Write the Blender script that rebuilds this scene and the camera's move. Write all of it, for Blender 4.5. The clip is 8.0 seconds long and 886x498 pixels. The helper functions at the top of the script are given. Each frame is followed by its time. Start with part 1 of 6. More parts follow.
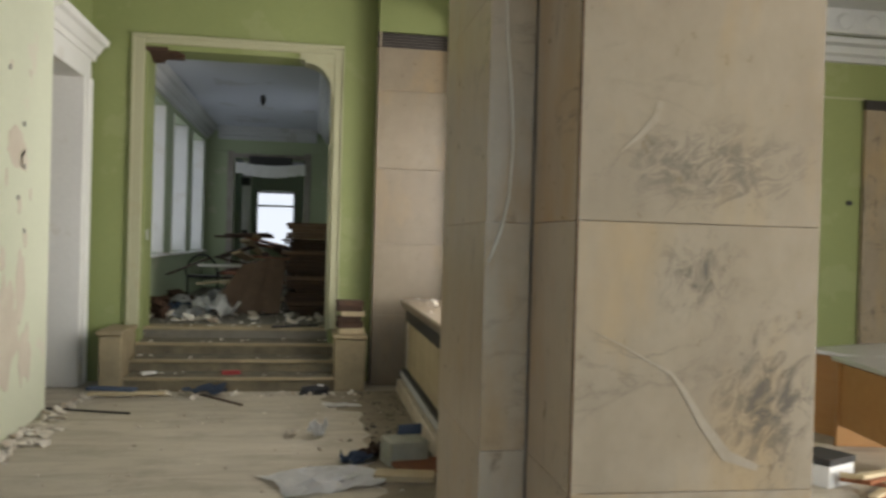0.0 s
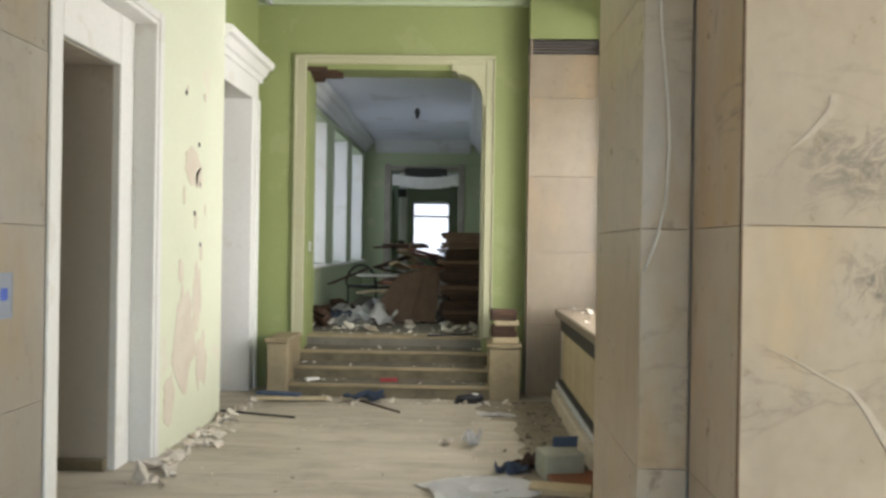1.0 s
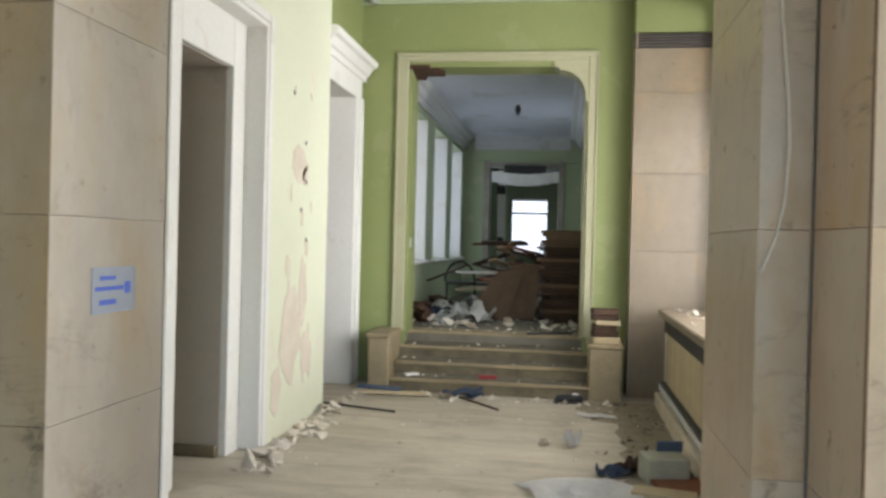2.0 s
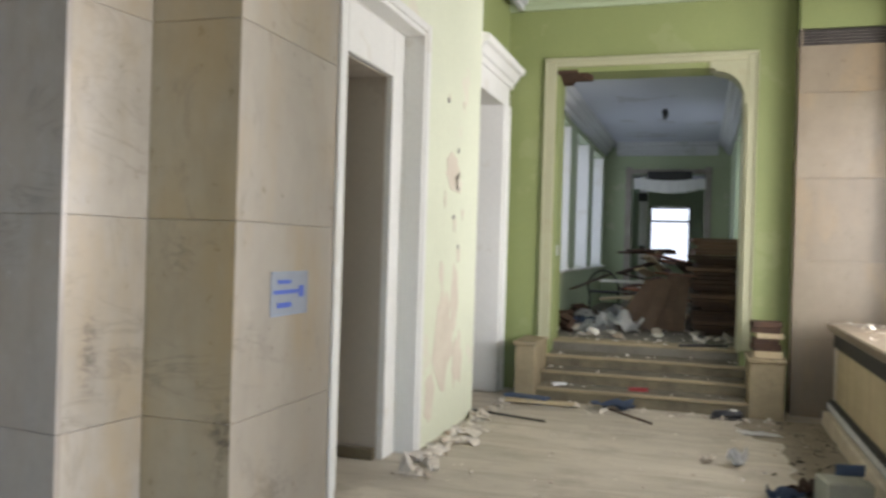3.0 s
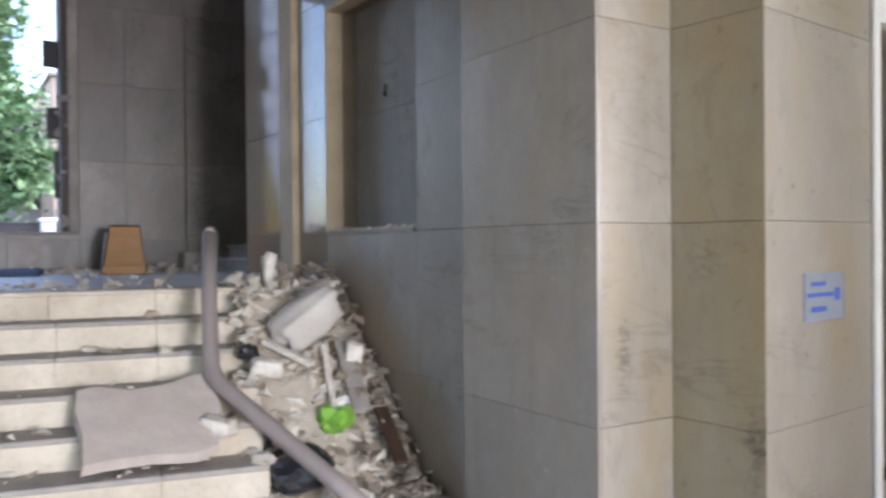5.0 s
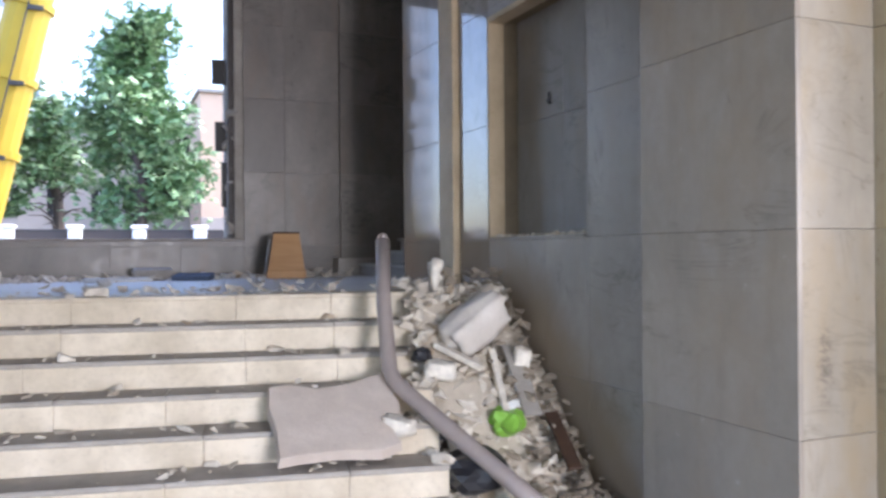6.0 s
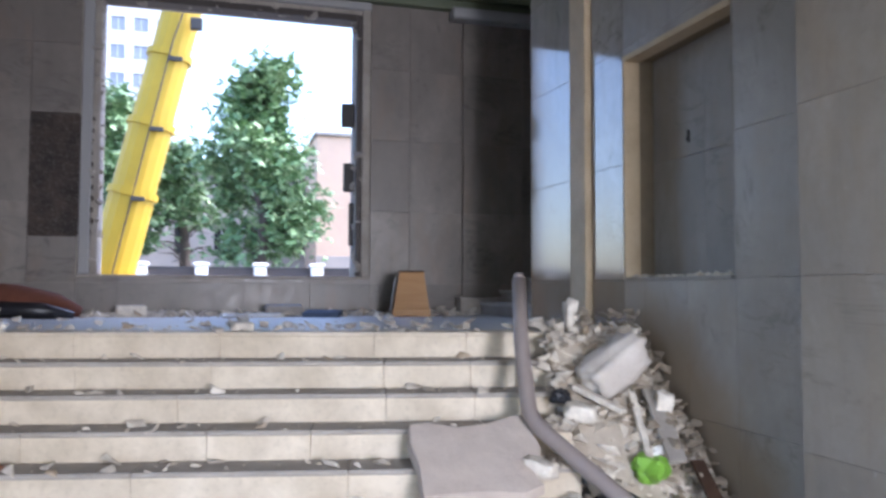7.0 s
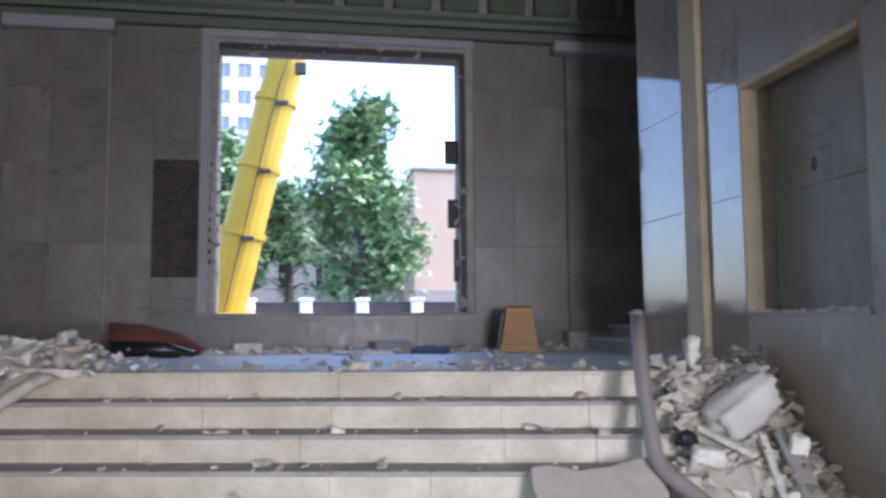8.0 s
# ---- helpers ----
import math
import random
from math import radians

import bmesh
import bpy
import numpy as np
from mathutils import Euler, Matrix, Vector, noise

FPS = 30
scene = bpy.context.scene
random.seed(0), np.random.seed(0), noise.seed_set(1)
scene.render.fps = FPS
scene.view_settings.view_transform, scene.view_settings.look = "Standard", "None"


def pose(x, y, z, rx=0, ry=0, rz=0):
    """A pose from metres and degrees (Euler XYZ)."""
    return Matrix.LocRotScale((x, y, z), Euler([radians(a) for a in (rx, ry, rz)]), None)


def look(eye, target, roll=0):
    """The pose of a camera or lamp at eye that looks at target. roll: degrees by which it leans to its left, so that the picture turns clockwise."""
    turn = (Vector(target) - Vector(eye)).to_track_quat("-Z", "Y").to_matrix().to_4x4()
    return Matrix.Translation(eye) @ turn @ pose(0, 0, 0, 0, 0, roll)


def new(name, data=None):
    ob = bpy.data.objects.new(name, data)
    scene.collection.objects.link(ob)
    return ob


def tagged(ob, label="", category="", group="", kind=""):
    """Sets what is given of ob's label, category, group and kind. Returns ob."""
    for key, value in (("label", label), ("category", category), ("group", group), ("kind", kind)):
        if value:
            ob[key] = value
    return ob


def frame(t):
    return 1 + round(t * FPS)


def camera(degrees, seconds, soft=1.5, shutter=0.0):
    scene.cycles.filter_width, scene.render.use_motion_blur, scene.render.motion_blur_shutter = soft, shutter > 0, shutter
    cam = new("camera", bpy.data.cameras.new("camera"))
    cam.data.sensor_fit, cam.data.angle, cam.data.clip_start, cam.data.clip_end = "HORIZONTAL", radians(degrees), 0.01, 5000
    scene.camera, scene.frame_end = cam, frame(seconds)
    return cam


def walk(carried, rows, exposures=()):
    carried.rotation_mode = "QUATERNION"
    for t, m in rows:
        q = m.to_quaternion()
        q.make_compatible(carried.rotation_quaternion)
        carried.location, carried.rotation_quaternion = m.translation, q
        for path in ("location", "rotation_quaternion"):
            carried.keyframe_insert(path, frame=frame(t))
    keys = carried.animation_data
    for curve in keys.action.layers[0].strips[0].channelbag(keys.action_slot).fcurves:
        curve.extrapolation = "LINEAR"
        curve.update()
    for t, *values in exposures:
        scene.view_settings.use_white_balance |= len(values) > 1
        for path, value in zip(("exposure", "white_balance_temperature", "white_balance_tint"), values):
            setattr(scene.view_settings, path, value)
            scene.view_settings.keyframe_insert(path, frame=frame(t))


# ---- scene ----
cam = camera(57.5, 8.0, soft=2.8, shutter=0.4)
PATH = [
    (0, (0.287, -0.597, 1.676), (0.609, 1.376, 1.661), 1.6),
    (0.5, (0.312, -0.565, 1.678), (0.404, 1.433, 1.67), 1.1),
    (1, (0.309, -0.547, 1.679), (0.25, 1.452, 1.677), 0.9),
    (2.5, (0.19, -0.537, 1.69), (-0.239, 1.416, 1.669), 1.7),
    (3, (0.058, -0.535, 1.67), (-0.55, 1.371, 1.667), 1.7),
    (3.5, (-0.035, -0.533, 1.659), (-0.925, 1.259, 1.653), 1.2),
    (4, (-0.082, -0.536, 1.672), (-1.258, 1.082, 1.66), 0.9),
    (4.5, (-0.093, -0.553, 1.666), (-1.472, 0.896, 1.66), 0.1),
    (5, (-0.1, -0.607, 1.675), (-1.664, 0.64, 1.663), -0.5),
    (6.5, (-0.301, -1.071, 1.681), (-2.088, -0.175, 1.722), -0.1),
    (7, (-0.338, -1.148, 1.678), (-2.183, -0.382, 1.782), 0.2),
    (7.5, (-0.364, -1.246, 1.692), (-2.238, -0.571, 1.876), 0.0),
    (8, (-0.408, -1.277, 1.732), (-2.325, -0.734, 1.914), -0.4),
]
EXPOSURES = [(0.0, 2.0, 6700, 11), (0.5, 2.5, 6650, 11), (1.0, 2.66, 6500, 11), (2.5, 2.64, 6350, 13), (3.0, 2.57, 6300, 14), (5.0, 2.72, 6020, 18), (6.5, 2.83, 5880, 20), (8.0, 2.5, 5650, 19)]
walk(cam, [(t, look(e, a, r)) for t, e, a, r in PATH], EXPOSURES)

# ---- world, sun, window light and rear fill lamp ----
world = bpy.data.worlds.new("world")
scene.world = world
world.use_nodes = True
wn = world.node_tree
sky = wn.nodes.new("ShaderNodeTexSky")
sky.sky_type = "NISHITA"
sky.sun_disc = False
sky.sun_elevation = radians(48)
sky.sun_rotation = radians(11)
sky.air_density = 1.0
sky.dust_density = 2.0
wn.links.new(sky.outputs[0], wn.nodes["Background"].inputs[0])
wn.nodes["Background"].inputs[1].default_value = 0.15
sun = new("sun", bpy.data.lights.new("sun", "SUN"))
sun.data.energy = 1.1
sun.data.angle = radians(12)
sun.data.color = (1.0, 0.95, 0.88)
sun.matrix_world = look((-24, 40, 62), (-32, 0, 0))


def area_lamp(name, x, y, z, w, h, toward, power, colour=(0.93, 0.96, 1.0)):
    lamp = new(name, bpy.data.lights.new(name, "AREA"))
    lamp.data.shape = "RECTANGLE"
    lamp.data.size, lamp.data.size_y = w, h
    lamp.data.energy = power
    lamp.data.color = colour
    lamp.matrix_world = look((x, y, z), (x + toward[0], y + toward[1], z + toward[2]))
    return lamp


area_lamp("side_window_light", 2.15, 6.0, 2.3, 3.0, 2.3, (-1, 0, -0.05), 27, (1.0, 0.99, 0.97))
area_lamp("lobby_window_light", 8.85, 0.3, 2.0, 2.6, 2.2, (-1, 0, -0.10), 200, (1.0, 0.985, 0.96))
# added fill lamp behind the camera, no known source there
area_lamp("rear_fill_light", 0.5, -5.9, 2.6, 6.0, 3.0, (0, 1, 0), 1.5, (1.0, 0.98, 0.96))

# ---- materials ----


def rgb(c):
    return (c[0], c[1], c[2], 1.0)


class Shader:
    """Small helper that wires procedural nodes."""

    def __init__(self, name, world_space=True):
        self.m = bpy.data.materials.new(name)
        self.m.use_nodes = True
        self.t = self.m.node_tree
        self.b = self.t.nodes["Principled BSDF"]
        if world_space:
            self.pos = self.t.nodes.new("ShaderNodeNewGeometry").outputs["Position"]
        else:
            self.pos = self.t.nodes.new("ShaderNodeTexCoord").outputs["Object"]

    def node(self, kind):
        return self.t.nodes.new(kind)

    def link(self, a, b):
        self.t.links.new(a, b)

    def random(self):
        return self.node("ShaderNodeObjectInfo").outputs["Random"]

    def island(self):
        return self.node("ShaderNodeNewGeometry").outputs["Random Per Island"]

    def scaled(self, x, y, z, shift=None):
        n = self.node("ShaderNodeMapping")
        self.link(self.pos, n.inputs["Vector"])
        n.inputs["Scale"].default_value = (x, y, z)
        if shift is not None:
            mul = self.node("ShaderNodeVectorMath")
            mul.operation = "SCALE"
            mul.inputs[0].default_value = (37.0, 91.0, 53.0)
            self.link(shift, mul.inputs["Scale"])
            self.link(mul.outputs[0], n.inputs["Location"])
        return n.outputs[0]

    def noise(self, scale, detail=5.0, rough=0.6, vec=None, distort=0.0):
        n = self.node("ShaderNodeTexNoise")
        n.inputs["Scale"].default_value = scale
        n.inputs["Detail"].default_value = detail
        n.inputs["Roughness"].default_value = rough
        n.inputs["Distortion"].default_value = distort
        self.link(vec or self.pos, n.inputs["Vector"])
        return n.outputs["Fac"]

    def ramp(self, fac, stops):
        n = self.node("ShaderNodeValToRGB")
        while len(n.color_ramp.elements) < len(stops):
            n.color_ramp.elements.new(0.5)
        for e, (p, c) in zip(n.color_ramp.elements, stops):
            e.position = p
            e.color = rgb(c) if isinstance(c, tuple) else (c, c, c, 1)
        self.link(fac, n.inputs[0])
        return n.outputs[0]

    def math(self, op, a, b):
        n = self.node("ShaderNodeMath")
        n.operation = op
        for i, v in enumerate((a, b)):
            if isinstance(v, (int, float)):
                n.inputs[i].default_value = v
            else:
                self.link(v, n.inputs[i])
        return n.outputs[0]

    def mix(self, fac, a, b, blend="MIX"):
        n = self.node("ShaderNodeMix")
        n.data_type = "RGBA"
        n.blend_type = blend
        for i, v in ((0, fac), (6, a), (7, b)):
            if isinstance(v, (int, float)):
                n.inputs[i].default_value = v
            elif isinstance(v, tuple):
                n.inputs[i].default_value = rgb(v)
            else:
                self.link(v, n.inputs[i])
        return n.outputs[2]

    def done(self, colour, rough=0.7, height=None, bump=0.2, dist=0.01, metal=0.0, spec=0.5):
        if isinstance(colour, tuple):
            self.b.inputs["Base Color"].default_value = rgb(colour)
        else:
            self.link(colour, self.b.inputs["Base Color"])
        if isinstance(rough, (int, float)):
            self.b.inputs["Roughness"].default_value = rough
        else:
            self.link(rough, self.b.inputs["Roughness"])
        self.b.inputs["Metallic"].default_value = metal
        self.b.inputs["Specular IOR Level"].default_value = spec
        if height is not None:
            n = self.node("ShaderNodeBump")
            n.inputs["Strength"].default_value = bump
            n.inputs["Distance"].default_value = dist
            self.link(height, n.inputs["Height"])
            self.link(n.outputs[0], self.b.inputs["Normal"])
        return self.m


def marble(name, light, dark, vein, rough=(0.25, 0.45), amount=0.7, warm=(0.42, 0.30, 0.16), blots=0.60, stain=(0.52, 0.72, 0.55), uneven=0.4, clouds=(), dust=None, shine=0.5):
    s = Shader(name)
    r = s.random()
    v = s.scaled(1.0, 1.0, 0.8, r)
    cloud = s.noise(1.1, 5, 0.55, v, 0.8)
    base = s.mix(s.ramp(cloud, [(0.3, 0.0), (0.7, 1.0)]), dark, light)
    base = s.mix(s.math("MULTIPLY", r, uneven), base, dark)
    fine = s.noise(11, 6, 0.7, v)
    base = s.mix(s.ramp(fine, [(0.35, 0.2), (0.62, 0.0)]), base, tuple(c * 0.62 for c in dark))
    smudge = s.ramp(s.noise(2.6, 6, 0.68, v, 0.4), [(0.36, 0.30), (0.66, 0.0)])
    base = s.mix(smudge, base, tuple(c * 0.8 for c in dark))
    tint = s.ramp(s.noise(1.7, 4, 0.6, s.scaled(1.4, 1.4, 0.5, r)), [(stain[0], 0.0), (stain[1], stain[2])])
    base = s.mix(tint, base, warm)
    warp = s.noise(0.9, 6, 0.6, s.scaled(1.0, 1.0, 2.6, r), 2.2)
    ridge = s.math("ABSOLUTE", s.math("SUBTRACT", warp, 0.5), 0)
    line = s.ramp(ridge, [(0.0, 0.9), (0.012, 0.45), (0.05, 0.0)])
    where = s.ramp(s.noise(1.1, 4, 0.6, s.scaled(0.8, 0.8, 1.5, r)), [(0.54, 0.0), (0.66, amount)])
    col = s.mix(s.math("MULTIPLY", line, where), base, vein)
    blot = s.ramp(s.noise(3.2, 7, 0.72, s.scaled(1.3, 1.3, 0.6, r), 0.6), [(blots, 0.0), (blots + 0.08, amount)])
    col = s.mix(blot, col, s.mix(0.35, vein, dark))
    drip = s.ramp(s.noise(3.0, 4, 0.6, s.scaled(2.4, 2.4, 0.45)), [(0.52, 0.0), (0.75, 0.2)])
    col = s.mix(drip, col, tuple(c * 0.55 for c in dark))
    for centre, reach, tilt, tone in clouds:
        # a cluster of grey mineral spots that thins out from its centre
        d = s.node("ShaderNodeVectorMath")
        d.operation = "DISTANCE"
        m = s.node("ShaderNodeMapping")
        m.inputs["Scale"].default_value = tuple(1.0 / r if r else 0.0 for r in reach)
        s.link(s.pos, m.inputs["Vector"])
        s.link(m.outputs[0], d.inputs[0])
        d.inputs[1].default_value = tuple(c / r if r else 0.0 for c, r in zip(centre, reach))
        near = s.ramp(d.outputs["Value"], [(0.2, 1.0), (1.0, 0.0)])
        v2 = s.node("ShaderNodeMapping")
        v2.vector_type = "TEXTURE"
        v2.inputs["Rotation"].default_value = (0.0, radians(tilt), 0.0)
        v2.inputs["Scale"].default_value = (1.0, 1.0, 0.55)
        s.link(s.pos, v2.inputs["Vector"])
        spots = s.noise(8.5, 8, 0.74, v2.outputs[0], 0.9)
        mask = s.ramp(s.math("ADD", spots, s.math("MULTIPLY", near, 0.17)), [(0.58, 0.0), (0.73, tone)])
        col = s.mix(s.math("MULTIPLY", mask, near), col, vein)
    if dust is not None:
        # brown dust left on the wall above a sloping heap
        dot = s.node("ShaderNodeVectorMath")
        dot.operation = "DOT_PRODUCT"
        s.link(s.pos, dot.inputs[0])
        dot.inputs[1].default_value = (dust[0], 0.0, 1.0)
        over = s.math("SUBTRACT", dot.outputs["Value"], dust[1])
        over = s.math("ADD", over, s.math("MULTIPLY", s.noise(2.2, 5, 0.6), 0.5))
        col = s.mix(s.ramp(over, [(0.15, 0.75), (0.62, 0.0)]), col, (0.23, 0.165, 0.10))
    rr = s.ramp(fine, [(0.3, rough[0]), (0.7, rough[1])])
    return s.done(col, rr, s.noise(7, 5, 0.6), 0.05, 0.006, spec=shine)


MARBLE = marble("cream_marble", (0.42, 0.345, 0.26), (0.28, 0.222, 0.16), (0.06, 0.052, 0.042), amount=0.9, warm=(0.42, 0.28, 0.125), blots=0.58, stain=(0.46, 0.68, 0.6))
# rust stains over a base lightened for light the lamps miss on these sides
MARBLE_STAINED_LIT = marble("rust_stained_lit_marble", (0.58, 0.49, 0.38), (0.46, 0.37, 0.26), (0.10, 0.06, 0.035), amount=0.8, warm=(0.47, 0.28, 0.10), blots=0.585, stain=(0.46, 0.68, 0.75))
MARBLE_FRONT = marble("cream_marble_with_mineral_spots", (0.40, 0.335, 0.25), (0.29, 0.23, 0.16), (0.10, 0.082, 0.062), amount=0.45, warm=(0.42, 0.28, 0.125), blots=0.66, stain=(0.46, 0.68, 0.5),
                      clouds=(((1.74, 0, 1.98), (0.60, 0, 0.26), -22, 0.75), ((2.02, 0, 1.12), (0.36, 0, 0.5), -60, 0.95), ((1.72, 0, 1.58), (0.26, 0, 0.22), -68, 0.9)))
MARBLE_CALM = marble("calm_cream_marble", (0.32, 0.262, 0.19), (0.235, 0.185, 0.13), (0.2, 0.16, 0.11), amount=0.4, warm=(0.38, 0.26, 0.13), blots=0.64)
MARBLE_PALE = marble("pale_marble", (0.42, 0.38, 0.322), (0.30, 0.265, 0.217), (0.09, 0.075, 0.06), amount=0.4, warm=(0.31, 0.235, 0.14), blots=0.60, stain=(0.47, 0.68, 0.65), uneven=0.6,
                     clouds=(((-2.65, 2.56, 1.13), (0.3, 0.09, 0.34), 0, 0.8), ((-2.1, 3.3, 0.3), (0.3, 0.4, 0.35), 30, 0.45)))
# pier's left face: cream marble made lighter to hold the missing side light
MARBLE_CREAM_LIT = marble("side_lit_cream_marble", (0.60, 0.50, 0.37), (0.49, 0.39, 0.27), (0.16, 0.12, 0.08), amount=0.5, warm=(0.52, 0.36, 0.17), blots=0.61)
# corner's -y face: ochre and spots, base also darkened as its shaded side
MARBLE_OCHRE_SHADED = marble("ochre_stained_shaded_marble", (0.34, 0.29, 0.21), (0.24, 0.195, 0.125), (0.09, 0.07, 0.045), amount=0.45, warm=(0.27, 0.19, 0.085), blots=0.59, stain=(0.42, 0.64, 0.6),
                      clouds=(((-2.14, 2.9, 0.72), (0.16, 0.3, 0.3), -20, 0.9), ((-2.42, 2.9, 1.6), (0.16, 0.3, 0.2), 30, 0.6)))
MARBLE_GREY = marble("grey_marble", (0.37, 0.35, 0.33), (0.25, 0.234, 0.217), (0.085, 0.08, 0.075), (0.3, 0.45), 0.55, (0.25, 0.215, 0.175), uneven=0.5, dust=(0.93, -3.55), shine=0.4)
MARBLE_POLISHED = marble("polished_grey_marble", (0.40, 0.385, 0.37), (0.29, 0.275, 0.26), (0.085, 0.08, 0.075), (0.04, 0.11), 0.55, (0.25, 0.215, 0.175), uneven=0.7, dust=(0.93, -3.55), shine=0.68)
MARBLE_PANEL = marble("dull_grey_marble_panel", (0.33, 0.31, 0.29), (0.22, 0.205, 0.19), (0.085, 0.08, 0.075), (0.45, 0.6), 0.55, (0.25, 0.2, 0.15), uneven=0.2, shine=0.35)
MARBLE_WARM_GREY = marble("warm_grey_marble", (0.40, 0.362, 0.322), (0.29, 0.258, 0.225), (0.10, 0.088, 0.076), (0.2, 0.28), 0.45, (0.31, 0.245, 0.18), blots=0.64, stain=(0.46, 0.7, 0.5), uneven=0.5, dust=(0.93, -3.75))
MARBLE_DARK = marble("grimy_marble", (0.31, 0.276, 0.242), (0.16, 0.141, 0.122), (0.05, 0.045, 0.04), (0.3, 0.5), 0.7, (0.20, 0.145, 0.105), uneven=0.75)


def painted(name, colour, patch, amount=0.5, scale=1.1, bump=0.25):
    s = Shader(name)
    n1 = s.noise(scale, 7, 0.62)
    n2 = s.noise(26, 5, 0.7)
    col = s.mix(s.ramp(n2, [(0.3, 0.25), (0.7, 0.0)]), colour, tuple(c * 0.7 for c in colour))
    col = s.mix(s.ramp(s.noise(0.7, 4, 0.6), [(0.35, 0.25), (0.65, 0.0)]), col, tuple(c * 0.72 for c in colour))
    peel = s.ramp(n1, [(0.60, 0.0), (0.62, amount)])
    col = s.mix(peel, col, patch)
    h = s.math("SUBTRACT", s.math("MULTIPLY", n2, 0.25), s.math("MULTIPLY", peel, 0.9))
    return s.done(col, 0.62, h, bump, 0.006)


GREEN = painted("green_paint", (0.245, 0.28, 0.105), (0.33, 0.34, 0.18), 0.25, 1.4)
PALE_GREEN = painted("peeling_pale_green_paint", (0.74, 0.76, 0.59), (0.70, 0.65, 0.54), 0.8, 1.3)
WHITE = painted("white_door_paint", (0.78, 0.77, 0.73), (0.62, 0.58, 0.50), 0.4, 2.2, 0.15)
CREAM = painted("cream_moulding_paint", (0.40, 0.39, 0.25), (0.36, 0.32, 0.2), 0.4, 2.6, 0.2)
CEILING = painted("grimy_whitewashed_ceiling", (0.50, 0.51, 0.51), (0.36, 0.35, 0.32), 0.5, 0.8, 0.2)
HALL_CEILING = painted("bluish_stained_whitewash", (0.50, 0.52, 0.58), (0.30, 0.29, 0.28), 0.5, 0.9, 0.2)
BROWN_WALL = painted("brown_plaster", (0.47, 0.42, 0.35), (0.30, 0.25, 0.2), 0.3, 0.8, 0.2)
HALL_GREEN = painted("hall_green_paint", (0.38, 0.44, 0.28), (0.55, 0.52, 0.42), 0.4, 1.4)


def stone(name, a, b, c, rough=0.8, scale=4.0, bump=0.35, object_space=False):
    s = Shader(name, not object_space)
    n1 = s.noise(scale, 7, 0.65)
    n2 = s.noise(scale * 9, 5, 0.7)
    col = s.mix(s.ramp(n1, [(0.35, 0.0), (0.65, 1.0)]), a, b)
    col = s.mix(s.ramp(n2, [(0.52, 0.0), (0.74, 0.3)]), col, c)
    return s.done(col, rough, s.math("ADD", n1, s.math("MULTIPLY", n2, 0.5)), bump, 0.012)


CONCRETE = stone("bare_mortar", (0.36, 0.33, 0.29), (0.27, 0.24, 0.21), (0.16, 0.14, 0.12))
STEP = stone("cream_step_stone", (0.74, 0.65, 0.51), (0.54, 0.46, 0.34), (0.30, 0.245, 0.17), 0.6, 2.6, 0.25)
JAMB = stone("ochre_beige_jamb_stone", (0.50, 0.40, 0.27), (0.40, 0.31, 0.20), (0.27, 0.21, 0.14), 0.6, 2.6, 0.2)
SHADED_REVEAL = stone("shaded_reveal_stone", (0.22, 0.175, 0.12), (0.16, 0.125, 0.085), (0.11, 0.09, 0.06), 0.8, 2.6, 0.2)
TREAD = stone("dusty_tread_stone", (0.45, 0.41, 0.36), (0.34, 0.31, 0.27), (0.6, 0.56, 0.49), 0.75, 3.0, 0.3)
LANDING = stone("dusty_grey_landing", (0.80, 0.80, 0.79), (0.70, 0.70, 0.69), (0.82, 0.80, 0.76), 0.42, 1.6, 0.15)


def floor_shader():
    s = Shader("dusty_lobby_floor")
    n1 = s.noise(0.8, 7, 0.65)
    grit = s.noise(38, 5, 0.7)
    streak = s.noise(2.0, 6, 0.7, s.scaled(0.45, 2.4, 1.0), 0.7)
    col = s.mix(s.ramp(n1, [(0.3, 0.0), (0.7, 1.0)]), (0.42, 0.375, 0.29), (0.56, 0.50, 0.395))
    col = s.mix(s.ramp(streak, [(0.36, 0.55), (0.58, 0.0)]), col, (0.28, 0.24, 0.175))
    col = s.mix(s.ramp(s.noise(1.9, 6, 0.7), [(0.52, 0.0), (0.68, 0.5)]), col, (0.24, 0.205, 0.15))
    col = s.mix(s.ramp(grit, [(0.55, 0.0), (0.75, 0.5)]), col, (0.22, 0.19, 0.15))
    return s.done(col, s.ramp(n1, [(0.3, 0.4), (0.7, 0.75)]), grit, 0.3, 0.01)


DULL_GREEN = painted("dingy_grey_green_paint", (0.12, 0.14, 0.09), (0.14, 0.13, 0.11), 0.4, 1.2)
DINGY = painted("dingy_grey_plaster", (0.32, 0.32, 0.32), (0.2, 0.19, 0.18), 0.5, 1.2)
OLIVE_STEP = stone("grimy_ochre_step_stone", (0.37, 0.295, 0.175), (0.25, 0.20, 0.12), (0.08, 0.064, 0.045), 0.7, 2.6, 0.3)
DARK_STONE = stone("dark_brown_stone", (0.20, 0.165, 0.10), (0.11, 0.09, 0.058), (0.05, 0.042, 0.03), 0.75, 3.4, 0.3)
FLOOR = floor_shader()


def wood(name, a, b, rough=0.5, along=(1, 0.12, 1), scale=9.0):
    s = Shader(name, False)
    r = s.island()
    v = s.scaled(*along, r)
    grain = s.noise(scale, 6, 0.65, v, 0.6)
    col = s.mix(s.ramp(grain, [(0.3, 0.0), (0.7, 1.0)]), a, b)
    col = s.mix(s.math("MULTIPLY", s.random(), 0.4), col, tuple(c * 0.6 for c in a))
    return s.done(col, rough, grain, 0.15, 0.004)


